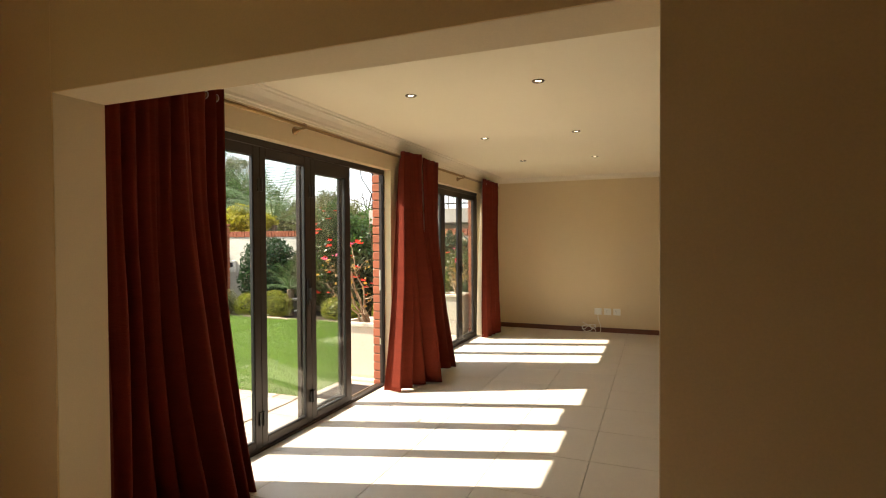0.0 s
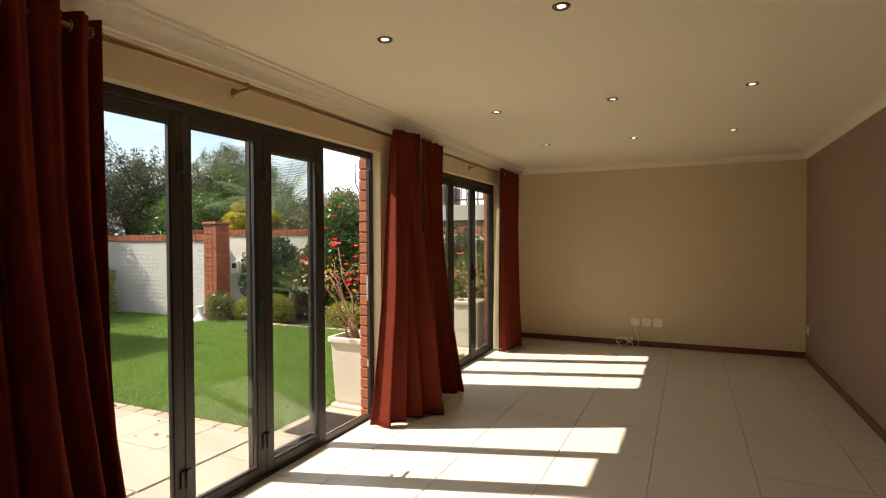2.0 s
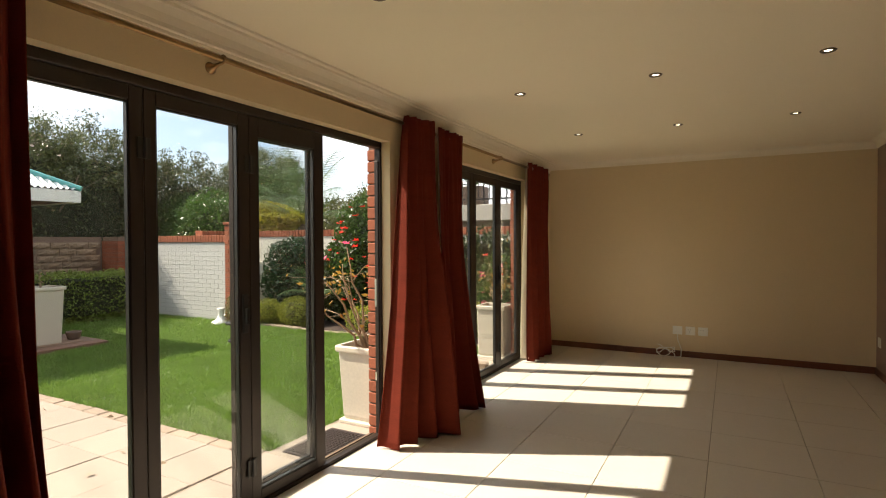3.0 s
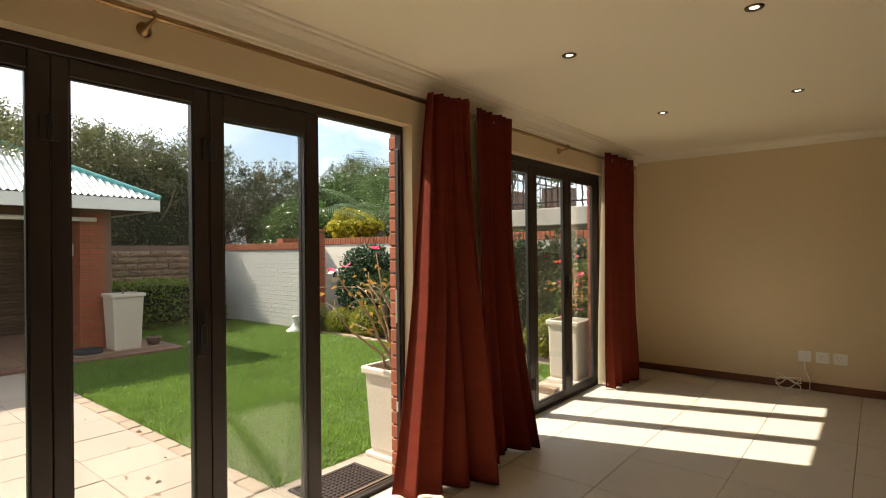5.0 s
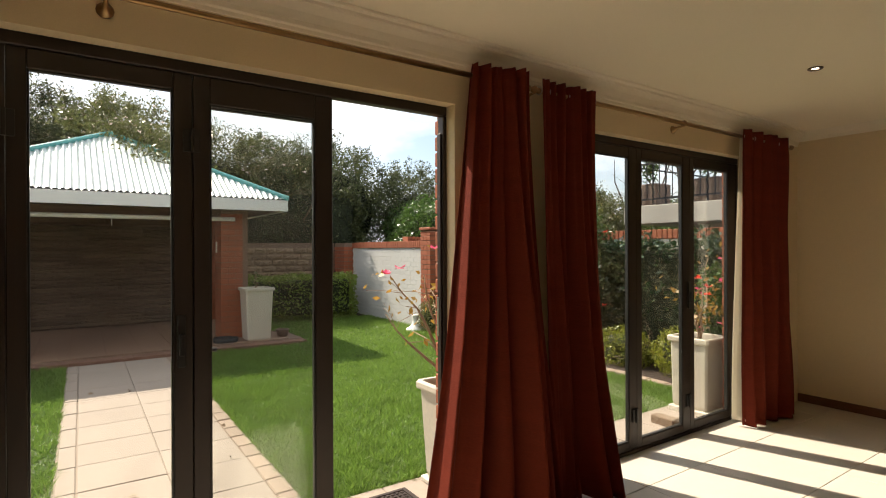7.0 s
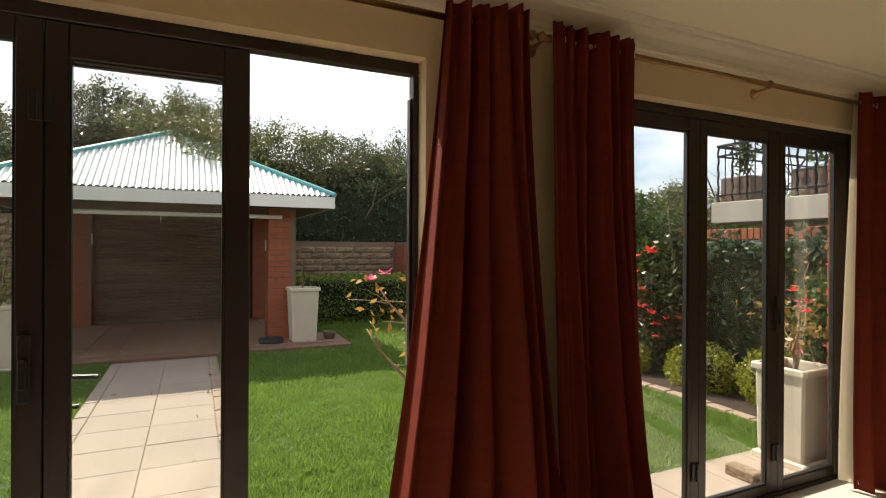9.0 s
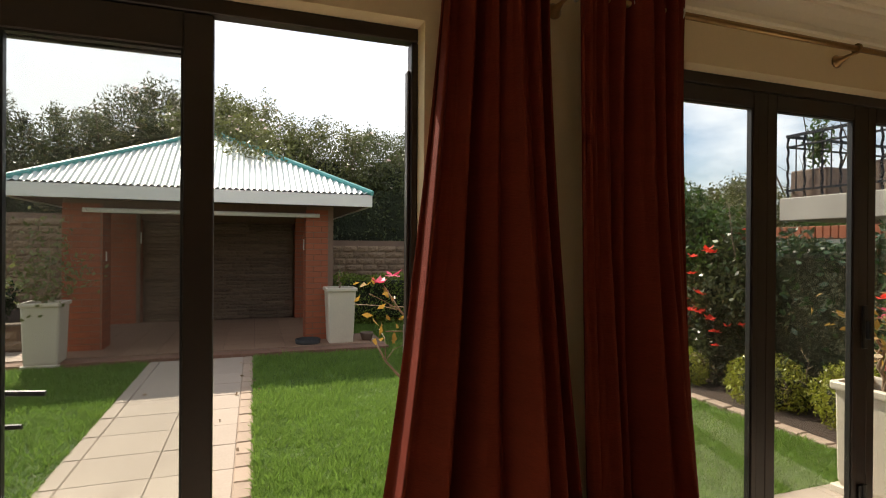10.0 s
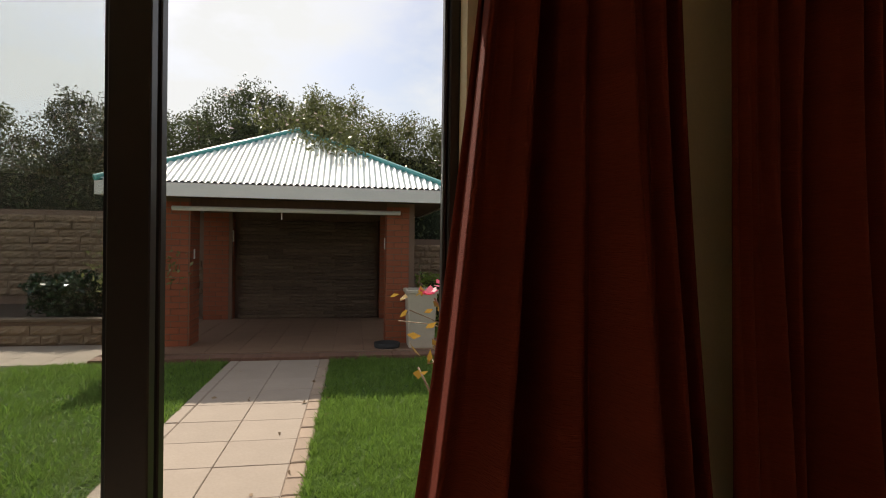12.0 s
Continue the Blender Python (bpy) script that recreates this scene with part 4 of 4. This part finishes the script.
def shrub(name, centre, radius, n, size, leaf_m, seed, label, flowers=0, fm=P_RED, lump=0.2, category="shrub", stem=True, fsize=0.045, fdir=(-0.2, -1.0, 0.3), group=""):
    rg = np.random.default_rng(seed)
    c, r = np.array(centre, float), np.array(radius, float)
    ob = thing(name, (c[0], c[1], G), label, category, group)
    bm = bmesh.new()
    bmesh.ops.create_icosphere(bm, subdivisions=2, radius=1)
    for v in bm.verts:
        v.co = Vector(c) + Vector([v.co[i] * r[i] * 0.66 * (1 + 0.12 * math.sin(5 * v.co[(i + 1) % 3] + seed)) for i in range(3)])
    # dark lump standing in for the shade within the shrub
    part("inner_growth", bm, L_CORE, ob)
    if stem:
        tips = [tuple(c + rg.normal(size=3) * r * 0.5) for _ in range(7)]
        bm, _ = branches(seed, (c[0], c[1], G), tips, max(0.012, 0.035 * r[2]), 0.05, 2)
        part("stem", bm, M_BARK, ob, smooth=True)
    v, f = leaf_cloud(rg, blob_points(rg, n, c, r, lump), size, size * 0.45)
    raw("foliage", v, f, leaf_m, ob)
    fd = np.array(fdir)
    for k in range(flowers):
        u = rg.normal(size=3) * 0.75 + fd
        u /= np.linalg.norm(u)
        flower(ob, c + u * r * 1.08, fsize * rg.uniform(0.7, 1.3), fm, rg, "")
    return ob


hedge("box_hedge", (-11.3, 6.15, G), (-10.45, 8.45, 0.84), 15000, 0.05, L_BOX, 41, "clipped green box hedge in front of the rock-face wall")
shrub("clipped_shrub", (-7.88, 8.68, 0.18), (0.30, 0.22, 0.30), 4200, 0.035, L_OLIVE, 51, "rounded olive green shrub in the bed beside the brick pillar")
shrub("clipped_shrub", (-7.42, 8.90, 0.13), (0.28, 0.25, 0.27), 5600, 0.028, L_LIME, 52, "clipped ball of bright lime green leaves", lump=0.05, group="clipped ball shrubs")
shrub("clipped_shrub", (-6.86, 9.02, 0.15), (0.38, 0.28, 0.30), 7200, 0.028, L_LIME, 53, "clipped ball of bright lime green leaves", lump=0.05, group="clipped ball shrubs")
shrub("dark_bush", (-6.52, 9.62, 0.62), (0.42, 0.30, 0.66), 6000, 0.07, L_DARK, 44, "leafy dark bush among the hibiscus by the garden wall", lump=0.2)
shrub("clipped_shrub", (-5.45, 9.15, 0.10), (0.42, 0.25, 0.25), 4600, 0.028, L_LIME, 54, "wide low clipped lime green shrub", lump=0.06)
shrub("clipped_shrub", (-4.40, 9.25, 0.12), (0.40, 0.30, 0.30), 4600, 0.030, L_LIME, 55, "low clipped lime green shrub at the bed edge", lump=0.06)
shrub("clipped_shrub", (-3.6, 9.25, 0.18), (0.34, 0.30, 0.32), 4200, 0.030, L_LIME, 56, "low clipped lime green shrub at the bed edge", lump=0.08)
shrub("dark_bush", (-7.50, 9.62, 0.72), (0.72, 0.34, 0.76), 9500, 0.07, L_GLOSSY, 42, "tall rounded dark glossy bush before the garden wall", lump=0.10)
hedge("dark_hedge", (-5.0, 9.50, G), (-1.4, 9.98, 1.46), 15000, 0.075, L_GLOSSY, 43, "dark glossy creeper hedge under the brick coping", rough=0.08)
shrub("hibiscus_bush", (-5.75, 9.62, 1.10), (0.80, 0.40, 1.00), 12500, 0.070, L_MID, 61, "tall hibiscus bush with scattered red flowers", flowers=30, fm=P_RED, lump=0.28, fsize=0.058)
shrub("hibiscus_bush", (-5.05, 9.50, 0.72), (0.48, 0.38, 0.74), 6500, 0.070, L_DARK, 62, "leafy hibiscus bush with a few red flowers", flowers=22, fm=P_RED, fsize=0.062, lump=0.25)
shrub("flower_bush", (-3.15, 9.50, 0.62), (0.38, 0.30, 0.62), 4200, 0.065, L_MID, 63, "green bush with red and pink blooms by the wall", flowers=12, fm=P_PINK, lump=0.3)
shrub("yellow_bush", (-8.75, 10.32, 1.86), (0.72, 0.28, 0.36), 6000, 0.10, L_GOLD, 64, "bright yellow green bush above the garden wall", lump=0.3)
shrub("bush", (-10.7, 10.4, 1.7), (1.5, 0.7, 0.75), 16000, 0.075, L_MID, 65, "mid green bushes above the white wall", lump=0.25)
shrub("bush", (-7.4, 11.6, 1.4), (1.0, 0.8, 0.8), 9000, 0.09, L_OLIVE, 66, "olive green bush behind the garden wall", lump=0.3)
shrub("garden_shrub", (-10.05, 0.85, 0.60), (0.42, 0.60, 0.34), 4200, 0.08, L_GLOSSY, 67, "dark leafy shrub in the bed by the rock-face wall", lump=0.3)

shrub("bush", (-11.9, 10.9, 1.75), (1.3, 0.8, 0.85), 15000, 0.075, L_MID, 68, "feathery mid green bushes above the white wall", lump=0.25)
hedge("tall_hedge", (-13.1, -4.0, G), (-12.35, 9.4, 2.75), 60000, 0.085, L_DARK, 69, "tall dark unclipped hedge rising behind the boundary wall", rough=0.10)
hedge("tall_hedge", (-11.6, 11.9, G), (-7.0, 12.6, 2.05), 26000, 0.085, L_OLIVE, 70, "olive green unclipped hedge behind the garden wall", rough=0.12)

# the tall dark screen of trees behind the boundary wall
TREES = [(-13.6, -3.2, 2.59, 1.5, 1.77, L_DARK), (-13.8, -0.6, 2.59, 1.5, 1.67, L_DARK), (-14.0, 1.2, 2.69, 1.5, 1.49, L_DARK), (-13.6, 2.8, 3.15, 1.4, 1.52, L_DARK), (-13.5, 4.5, 3.10, 1.4, 1.45, L_OLIVE),
         (-13.6, 6.2, 2.69, 1.4, 1.44, L_OLIVE), (-13.9, 7.8, 2.59, 1.4, 1.63, L_DARK), (-14.0, 9.6, 2.59, 1.5, 1.58, L_DARK), (-13.2, 11.6, 2.19, 1.6, 1.40, L_DARK),
         (-11.8, 13.2, 1.95, 1.6, 1.49, L_MID), (-9.6, 14.6, 1.50, 1.6, 1.30, L_OLIVE), (-7.6, 15.6, 1.15, 1.5, 1.30, L_MID), (-18.8, 19.5, 4.1, 1.8, 1.49, L_DARK), (-8.6, 17.5, 1.20, 1.4, 1.40, L_DARK)]
for i, (x, y, z, rx, rz, m) in enumerate(TREES):
    rg = np.random.default_rng(100 + i)
    ob = thing("tree", (x, y, -0.3), "dense dark evergreen tree behind the boundary wall" if m is L_DARK else "leafy green tree rising behind the wall", "tree")
    bm, _ = branches(100 + i, (x, y, -0.3), [(x + rg.normal() * rx * 0.5, y + rg.normal() * rx * 0.5, z + rz * rg.uniform(0, 0.9)) for _ in range(6)], 0.08, 0.15, 3, 0.01)
    part("trunk", bm, M_BARK, ob, smooth=True)
    bm = bmesh.new()
    bmesh.ops.create_icosphere(bm, subdivisions=2, radius=1)
    for v in bm.verts:
        v.co = Vector((x, y, z - 0.2)) + Vector((v.co.x * rx * 0.62, v.co.y * rx * 0.62, v.co.z * rz * 0.68))
    # dark lump standing in for the shade within the crown
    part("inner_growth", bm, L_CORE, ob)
    pts = [blob_points(rg, 25000, (x, y, z), (rx, rx, rz), 0.2, 0.5)]
    for k in range(20):
        u = rg.normal(size=3)
        u[2] = abs(u[2]) * 1.2
        u /= np.linalg.norm(u)
        wide, high = rg.uniform(0.14, 0.34), rg.uniform(0.22, 0.46)
        pts.append(blob_points(rg, int(1500 * wide), np.array((x, y, z)) + u * np.array((rx, rx, rz)) * rg.uniform(0.92, 1.06), (wide, wide, high), 0.4, 0.95))
    v, f = leaf_cloud(rg, np.concatenate(pts), 0.066, 0.029)
    raw("crown", v, f, m, ob)
    if 3 <= i <= 6:
        for k in range(14):
            u = rg.normal(size=3) + np.array([1.0, 0, 0.9])
            u /= np.linalg.norm(u)
            flower(ob, np.array((x, y, z)) + u * np.array((rx, rx, rz)) * 1.05, 0.05, P_WHITE, rg, "pale blossom")
# creeper over the pavilion's ridge
ob = thing("roof_creeper", AP, "creeper with pale blossoms sprawling over the pavilion's ridge", "climbing plant")
rg = np.random.default_rng(77)
pts = np.concatenate([blob_points(rg, 1500, (-10.7, 4.3, 3.42), (0.5, 0.75, 0.24), 0.4, 0.9), blob_points(rg, 500, (-10.25, 4.5, 3.22), (0.25, 0.4, 0.14), 0.5, 0.95), blob_points(rg, 350, (-10.5, 3.5, 3.5), (0.3, 0.35, 0.28), 0.5, 0.95),
                      np.stack([(-10.35 + 1.15 * (uu := rg.uniform(0, 1, 900) ** 1.5)), 4.45 + 0.35 * uu + rg.normal(size=900) * 0.28, 3.30 - 0.56 * 1.15 * uu + rg.uniform(0, 0.10, 900)], axis=1)])
v, f = leaf_cloud(rg, pts, 0.075, 0.03)
raw("foliage", v, f, L_OLIVE, ob)
bm, _ = branches(78, (-11.3, 4.6, 3.0), [(-10.4, 4.2, 3.55), (-10.2, 4.7, 3.2), (-10.6, 3.4, 3.75), (-10.1, 4.4, 3.15)], 0.02, 0.08, 4)
part("stem", bm, M_BARK, ob)
for k in range(16):
    flower(ob, pts[rg.integers(0, len(pts))] + np.array([0.08, 0, 0.05]), 0.035, P_WHITE, rg, "pale blossom")


def palm(x, y, h, seed, n, length, label):
    rg = np.random.default_rng(seed)
    ob = thing("palm", (x, y, G), label, "palm")
    bm = bmesh.new()
    tube(bm, [(x, y, G), (x, y, h * 0.5), (x + 0.03, y, h)], [0.10, 0.08, 0.07], 10)
    part("trunk", bm, M_BARK, ob)
    for k in range(n):
        a, el = k * 2.4 + rg.uniform(0, 0.4), rg.uniform(0.5, 1.35)
        d = np.array([math.cos(a) * math.cos(el), math.sin(a) * math.cos(el), math.sin(el)])
        spine = []
        p = np.array([x, y, h])
        for i in range(15):
            spine.append(p.copy())
            p = p + d * length / 14
            d = d + np.array([0, 0, -0.085])
            d /= np.linalg.norm(d)
        side = np.cross(d, [0, 0, 1.0])
        side /= np.linalg.norm(side) + 1e-6
        v, f = [], []
        for i in range(2, 15):
            for q in range(3):
                b0 = spine[i] + (spine[min(i + 1, 14)] - spine[i]) * q / 3
                ll = length * 0.31 * math.sin(math.pi * (i + q / 3) / 16) + 0.03
                for s in (-1, 1):
                    t = b0 + side * s * ll * 0.75 + (spine[14] - spine[10]) * 0.6 * ll / length * 2 + np.array([0, 0, -ll * 0.25])
                    w = (spine[min(i + 1, 14)] - spine[i - 1]) * 0.030
                    j = len(v)
                    v += [b0 - w, b0 + w, t, t]
                    v[-1] = t + w * 0.2
                    f.append((j, j + 1, j + 2, j + 3))
        fr = raw("frond", v, f, L_PALM, ob, "feathery green palm frond")
        bm = bmesh.new()
        tube(bm, [tuple(s) for s in spine], [0.014 - 0.0008 * i for i in range(15)], 5)
        part("rib", bm, L_PALM, fr)


palm(-8.10, 10.5, 1.80, 91, 12, 1.75, "feather palm with arching fronds behind the garden wall")
palm(-6.62, 9.16, 0.46, 92, 12, 0.66, "small yellowing feather palm among the shrubs")
ob = thing("bare_tree", (-8.8, 17.0, -0.3), "leafless dark branching tree behind the garden wall", "tree")
bm, _ = branches(95, (-8.8, 17.0, -0.3), [(-10.4, 16.8, 4.0), (-9.6, 16.7, 4.7), (-8.6, 17.2, 4.9), (-7.6, 17.1, 4.5), (-10.0, 17.3, 3.5), (-7.0, 17.2, 3.8), (-9.0, 17.0, 4.4)], 0.07, 0.22, 9, 0.010)
part("trunk", bm, M_DARKTWIG, ob)

# ---- pieces ----


def piece_mesh(name, sx, sy, sz, material, bevel=0.004):
    bm = boxes([(-sx / 2, sx / 2, -sy / 2, sy / 2, -sz / 2, sz / 2)], bevel)
    me = bpy.data.meshes.new(name)
    bm.to_mesh(me)
    bm.free()
    me.materials.append(material)
    return me


def lay(name, me, parent, at, rz=0.0, tilt=0.0):
    ob = new(name, me)
    ob.parent = parent
    ob.location = Vector(at) - ORIGIN.get(parent, Vector((0, 0, 0)))
    ob.rotation_euler = (tilt, 0, rz)
    return ob


rng2 = random.Random(4)
floor_ob = bpy.data.objects["floor"]
T = 0.5735
tile_full = piece_mesh("tile", T - 0.0035, T - 0.0035, 0.012, M_TILE, 0.0015)
cut = {}


def tile_at(x0, x1, y0, y1):
    key = (round(x1 - x0, 3), round(y1 - y0, 3))
    if key not in cut:
        cut[key] = piece_mesh("tile", key[0] - 0.0035, key[1] - 0.0035, 0.012, M_TILE, 0.0015)
    lay("tile", cut[key], floor_ob, ((x0 + x1) / 2, (y0 + y1) / 2, -0.006 + rng2.uniform(-0.0003, 0.0003)))


xs = [XF + 0.002] + [-0.3125 + k * T for k in range(-3, 3)] + [XR]
ys = [-3.4 + (i * T) for i in range(0, 22)]
ys = [y for y in ys if y < YE - 0.1] + [YE]
for x0, x1 in zip(xs, xs[1:]):
    for y0, y1 in zip(ys, ys[1:]):
        tile_at(x0, x1, y0, y1)
for k in range(4):
    x0, x1 = XR + k * T, min(XR + (k + 1) * T, 3.2)
    for y0, y1 in zip(ys, ys[1:]):
        if y1 < 1.9 and x1 - x0 > 0.05:
            tile_at(x0, x1, y0, y1)

# paving slabs and edging bricks
slab = piece_mesh("slab", 0.457, 0.477, 0.03, M_PAVER, 0.004)
for k in range(11):
    for y in (3.861, 4.342):
        lay("slab", slab, patio, (-3.25 - k * 0.46, y, G - 0.012 + rng2.uniform(-0.002, 0.002)), rng2.uniform(-0.004, 0.004))
slab_p = piece_mesh("slab", 0.455, 0.455, 0.03, M_PAVER, 0.004)
for k in range(19):
    lay("slab", slab_p, patio, (-2.765, 0.30 + k * 0.46, G - 0.013 + rng2.uniform(-0.002, 0.002)))
slab_b = piece_mesh("slab", 0.41, 0.455, 0.03, M_PAVER, 0.004)
for k in range(10):
    for x in (-8.285, -8.70, -9.115):
        lay("slab", slab_b, patio, (x, -2.5 + k * 0.46, G - 0.013))
eb = piece_mesh("edging_brick", 0.222, 0.108, 0.05, M_EDGE, 0.008)
ebl = piece_mesh("edging_slab", 0.452, 0.108, 0.05, M_PAVER, 0.008)
for k in range(22):
    if k % 2 == 0:
        lay("edging_slab", ebl, patio, (-3.25 - k * 0.23, 3.563, G - 0.020 + rng2.uniform(-0.003, 0.003)), rng2.uniform(-0.01, 0.01))
    for y in (4.638,):
        lay("edging_brick", eb, patio, (-3.14 - k * 0.23, y, G - 0.020 + rng2.uniform(-0.003, 0.003)), rng2.uniform(-0.02, 0.02))
eb2 = piece_mesh("edging_brick", 0.215, 0.113, 0.06, M_BAND, 0.003)
for k in range(40):
    lay("edging_brick", eb2, plinth, (-8.215, 1.96 + k * 0.1155, -0.045 + rng2.uniform(-0.002, 0.002)))
ft = piece_mesh("terrace_tile", 0.395, 0.395, 0.012, M_TERRACE, 0.002)
for i in range(8):
    for k in range(11 if i < 2 else 10):
        lay("terrace_tile", ft, plinth, (-8.56 - i * 0.4, 2.12 + k * 0.4, -0.006))
bed = bpy.data.objects["garden_bed"]
for k in range(22):
    lay("edging_brick", eb, bed, (-8.0 + k * 0.235, 8.70 + 0.05 * math.sin(k * 0.5), G - 0.005 + rng2.uniform(-0.004, 0.004)), 0.04 * math.cos(k * 0.5) + rng2.uniform(-0.03, 0.03))

# bricks of the piers
bl = piece_mesh("brick", 0.212, 0.012, 0.074, M_BRICK, 0.003)
bs = piece_mesh("brick", 0.100, 0.012, 0.074, M_BRICK, 0.003)


def clad(parent, x0, x1, y0, y1, z0, z1, faces="e"):
    """Running-bond bricks on the faces of a pier: e is +x, s is -y, n is +y."""
    r, z = 0, z0
    while z + 0.08 < z1:
        for face in faces:
            a, b = (x0, x1) if face in "sn" else (y0, y1)
            u = a + 0.002
            short = (r + (face != "e")) % 2 == 0
            while u < b - 0.04:
                w = 0.100 if short else 0.212
                short = False
                if u + w > b - 0.002:
                    w = 0.100
                    if u + w > b + 0.02:
                        break
                me = bs if w == 0.100 else bl
                c = u + w / 2
                if face == "e":
                    lay("brick", me, parent, (x1 - 0.006, c, z + 0.037), math.pi / 2)
                elif face == "s":
                    lay("brick", me, parent, (c, y0 + 0.006, z + 0.037))
                else:
                    lay("brick", me, parent, (c, y1 - 0.006, z + 0.037))
                u += w + 0.009
        z += 0.0845
        r += 1


clad(piers[0], *PIERS[0], 0.0, EZ - 0.17, "en")
clad(piers[1], *PIERS[1], 0.0, EZ - 0.17, "es")
clad(piers[3], *PIERS[3], 0.0, EZ - 0.17, "se")
clad(piers[2], *PIERS[2], 0.0, EZ - 0.17, "ne")
clad(bp.children[0], -8.30, -7.98, WY - 0.10, WY + 0.21, -0.08, 1.72, "es")
clad(rp2.children[0], -11.97, -11.40, WY - 0.21, WY + 0.26, -0.08, 1.52, "es")
# house jambs: full bricks standing proud at the corner
jb = piece_mesh("brick", 0.112, 0.21, 0.074, M_BRICK, 0.004)
jh = piece_mesh("brick", 0.112, 0.10, 0.074, M_BRICK, 0.004)
for y in (W1[1], W2[1]):
    for r in range(25):
        z = -0.04 + r * 0.0845 + 0.037
        w = 0.21 if r % 2 else 0.10
        lay("brick", jb if r % 2 else jh, brick_wall, (XO + 0.050, y + w / 2 + 0.022, z))
# copings
cop = piece_mesh("coping_brick", 0.066, 0.215, 0.125, M_BRICK, 0.005)
for k in range(41):
    lay("coping_brick", cop, ww, (-11.36 + k * 0.0755, WY + 0.085, 1.463))
for k in range(106):
    lay("coping_brick", cop, pw, (-9.5 + k * 0.0755, 10.09, 1.563))
for k in range(12):
    lay("coping_brick", cop, sideg, (-9.51, WY + 0.32 + k * 0.0755, 1.563), math.pi / 2)
cap = piece_mesh("cap", 0.36, 0.35, 0.05, M_BRICK, 0.01)
lay("cap", cap, bp, (-8.14, WY + 0.055, 1.735))

# rock-face blocks


def rough_block(w, h, material, seed, deep=0.03):
    """A rock-faced block: a grid front pushed out unevenly, flat margins, plain back."""
    rg3 = random.Random(seed)
    nx, nz = max(4, round(w / 0.055)), 4
    bm = bmesh.new()
    grid = []
    for j in range(nz + 1):
        row = []
        for i in range(nx + 1):
            rim = i in (0, nx) or j in (0, nz)
            row.append(bm.verts.new((-w / 2 + w * i / nx, -0.02 if rim else -0.02 - rg3.uniform(0.3, 1.0) * deep, -h / 2 + h * j / nz + (0 if rim else rg3.uniform(-0.008, 0.008)))))
        grid.append(row)
    for j in range(nz):
        for i in range(nx):
            bm.faces.new((grid[j][i], grid[j][i + 1], grid[j + 1][i + 1], grid[j + 1][i]))
    back = [bm.verts.new((x, 0.03, z)) for x, z in ((-w / 2, -h / 2), (w / 2, -h / 2), (w / 2, h / 2), (-w / 2, h / 2))]
    bm.faces.new(back[::-1])
    for k, ring in enumerate((grid[0], [r[-1] for r in grid], grid[-1][::-1], [r[0] for r in grid][::-1])):
        bm.faces.new(list(ring)[::-1] + [back[k], back[(k + 1) % 4]])
    bmesh.ops.recalc_face_normals(bm, faces=bm.faces)
    me = bpy.data.meshes.new("stone_block")
    bm.to_mesh(me)
    bm.free()
    me.materials.append(material)
    return me


blocks = [[rough_block(w, 0.125, M_STONE, 10 * i + j) for j in range(4)] for i, w in enumerate((0.22, 0.30, 0.38))]
slates = [[rough_block(w, 0.062, M_SLATE, 70 + 10 * i + j, 0.03) for j in range(4)] for i, w in enumerate((0.35, 0.55, 0.80))]
for z0, z1, y0, y1, parent, xx in ((0.75, 1.50, 5.9, 8.55, bw, WX), (0.4, 1.93, -2.2, 2.15, bw, WX), (-0.04, 0.27, -1.5, 1.86, rw, -9.37), (0.0, 1.84, 2.84, 5.42, bpy.data.objects["back_wall"], -11.62)):
    z = z0
    slate = parent.name == "back_wall"
    hh = 0.062 if slate else 0.125
    while z + hh < z1 + 0.02:
        y = y0 + rng2.uniform(0, 0.12)
        while y < y1 - 0.2:
            i = rng2.randrange(3)
            w = ((0.35, 0.55, 0.80) if slate else (0.22, 0.30, 0.38))[i]
            if y + w > y1:
                y = y1 - w
            lay("stone_block", (slates if slate else blocks)[i][rng2.randrange(4)], parent, (xx + rng2.uniform(-0.012, 0.012), y + w / 2, z + hh / 2), math.pi / 2)
            y += w + (0.002 if slate else 0.008)
        z += hh + (0.003 if slate else 0.008)
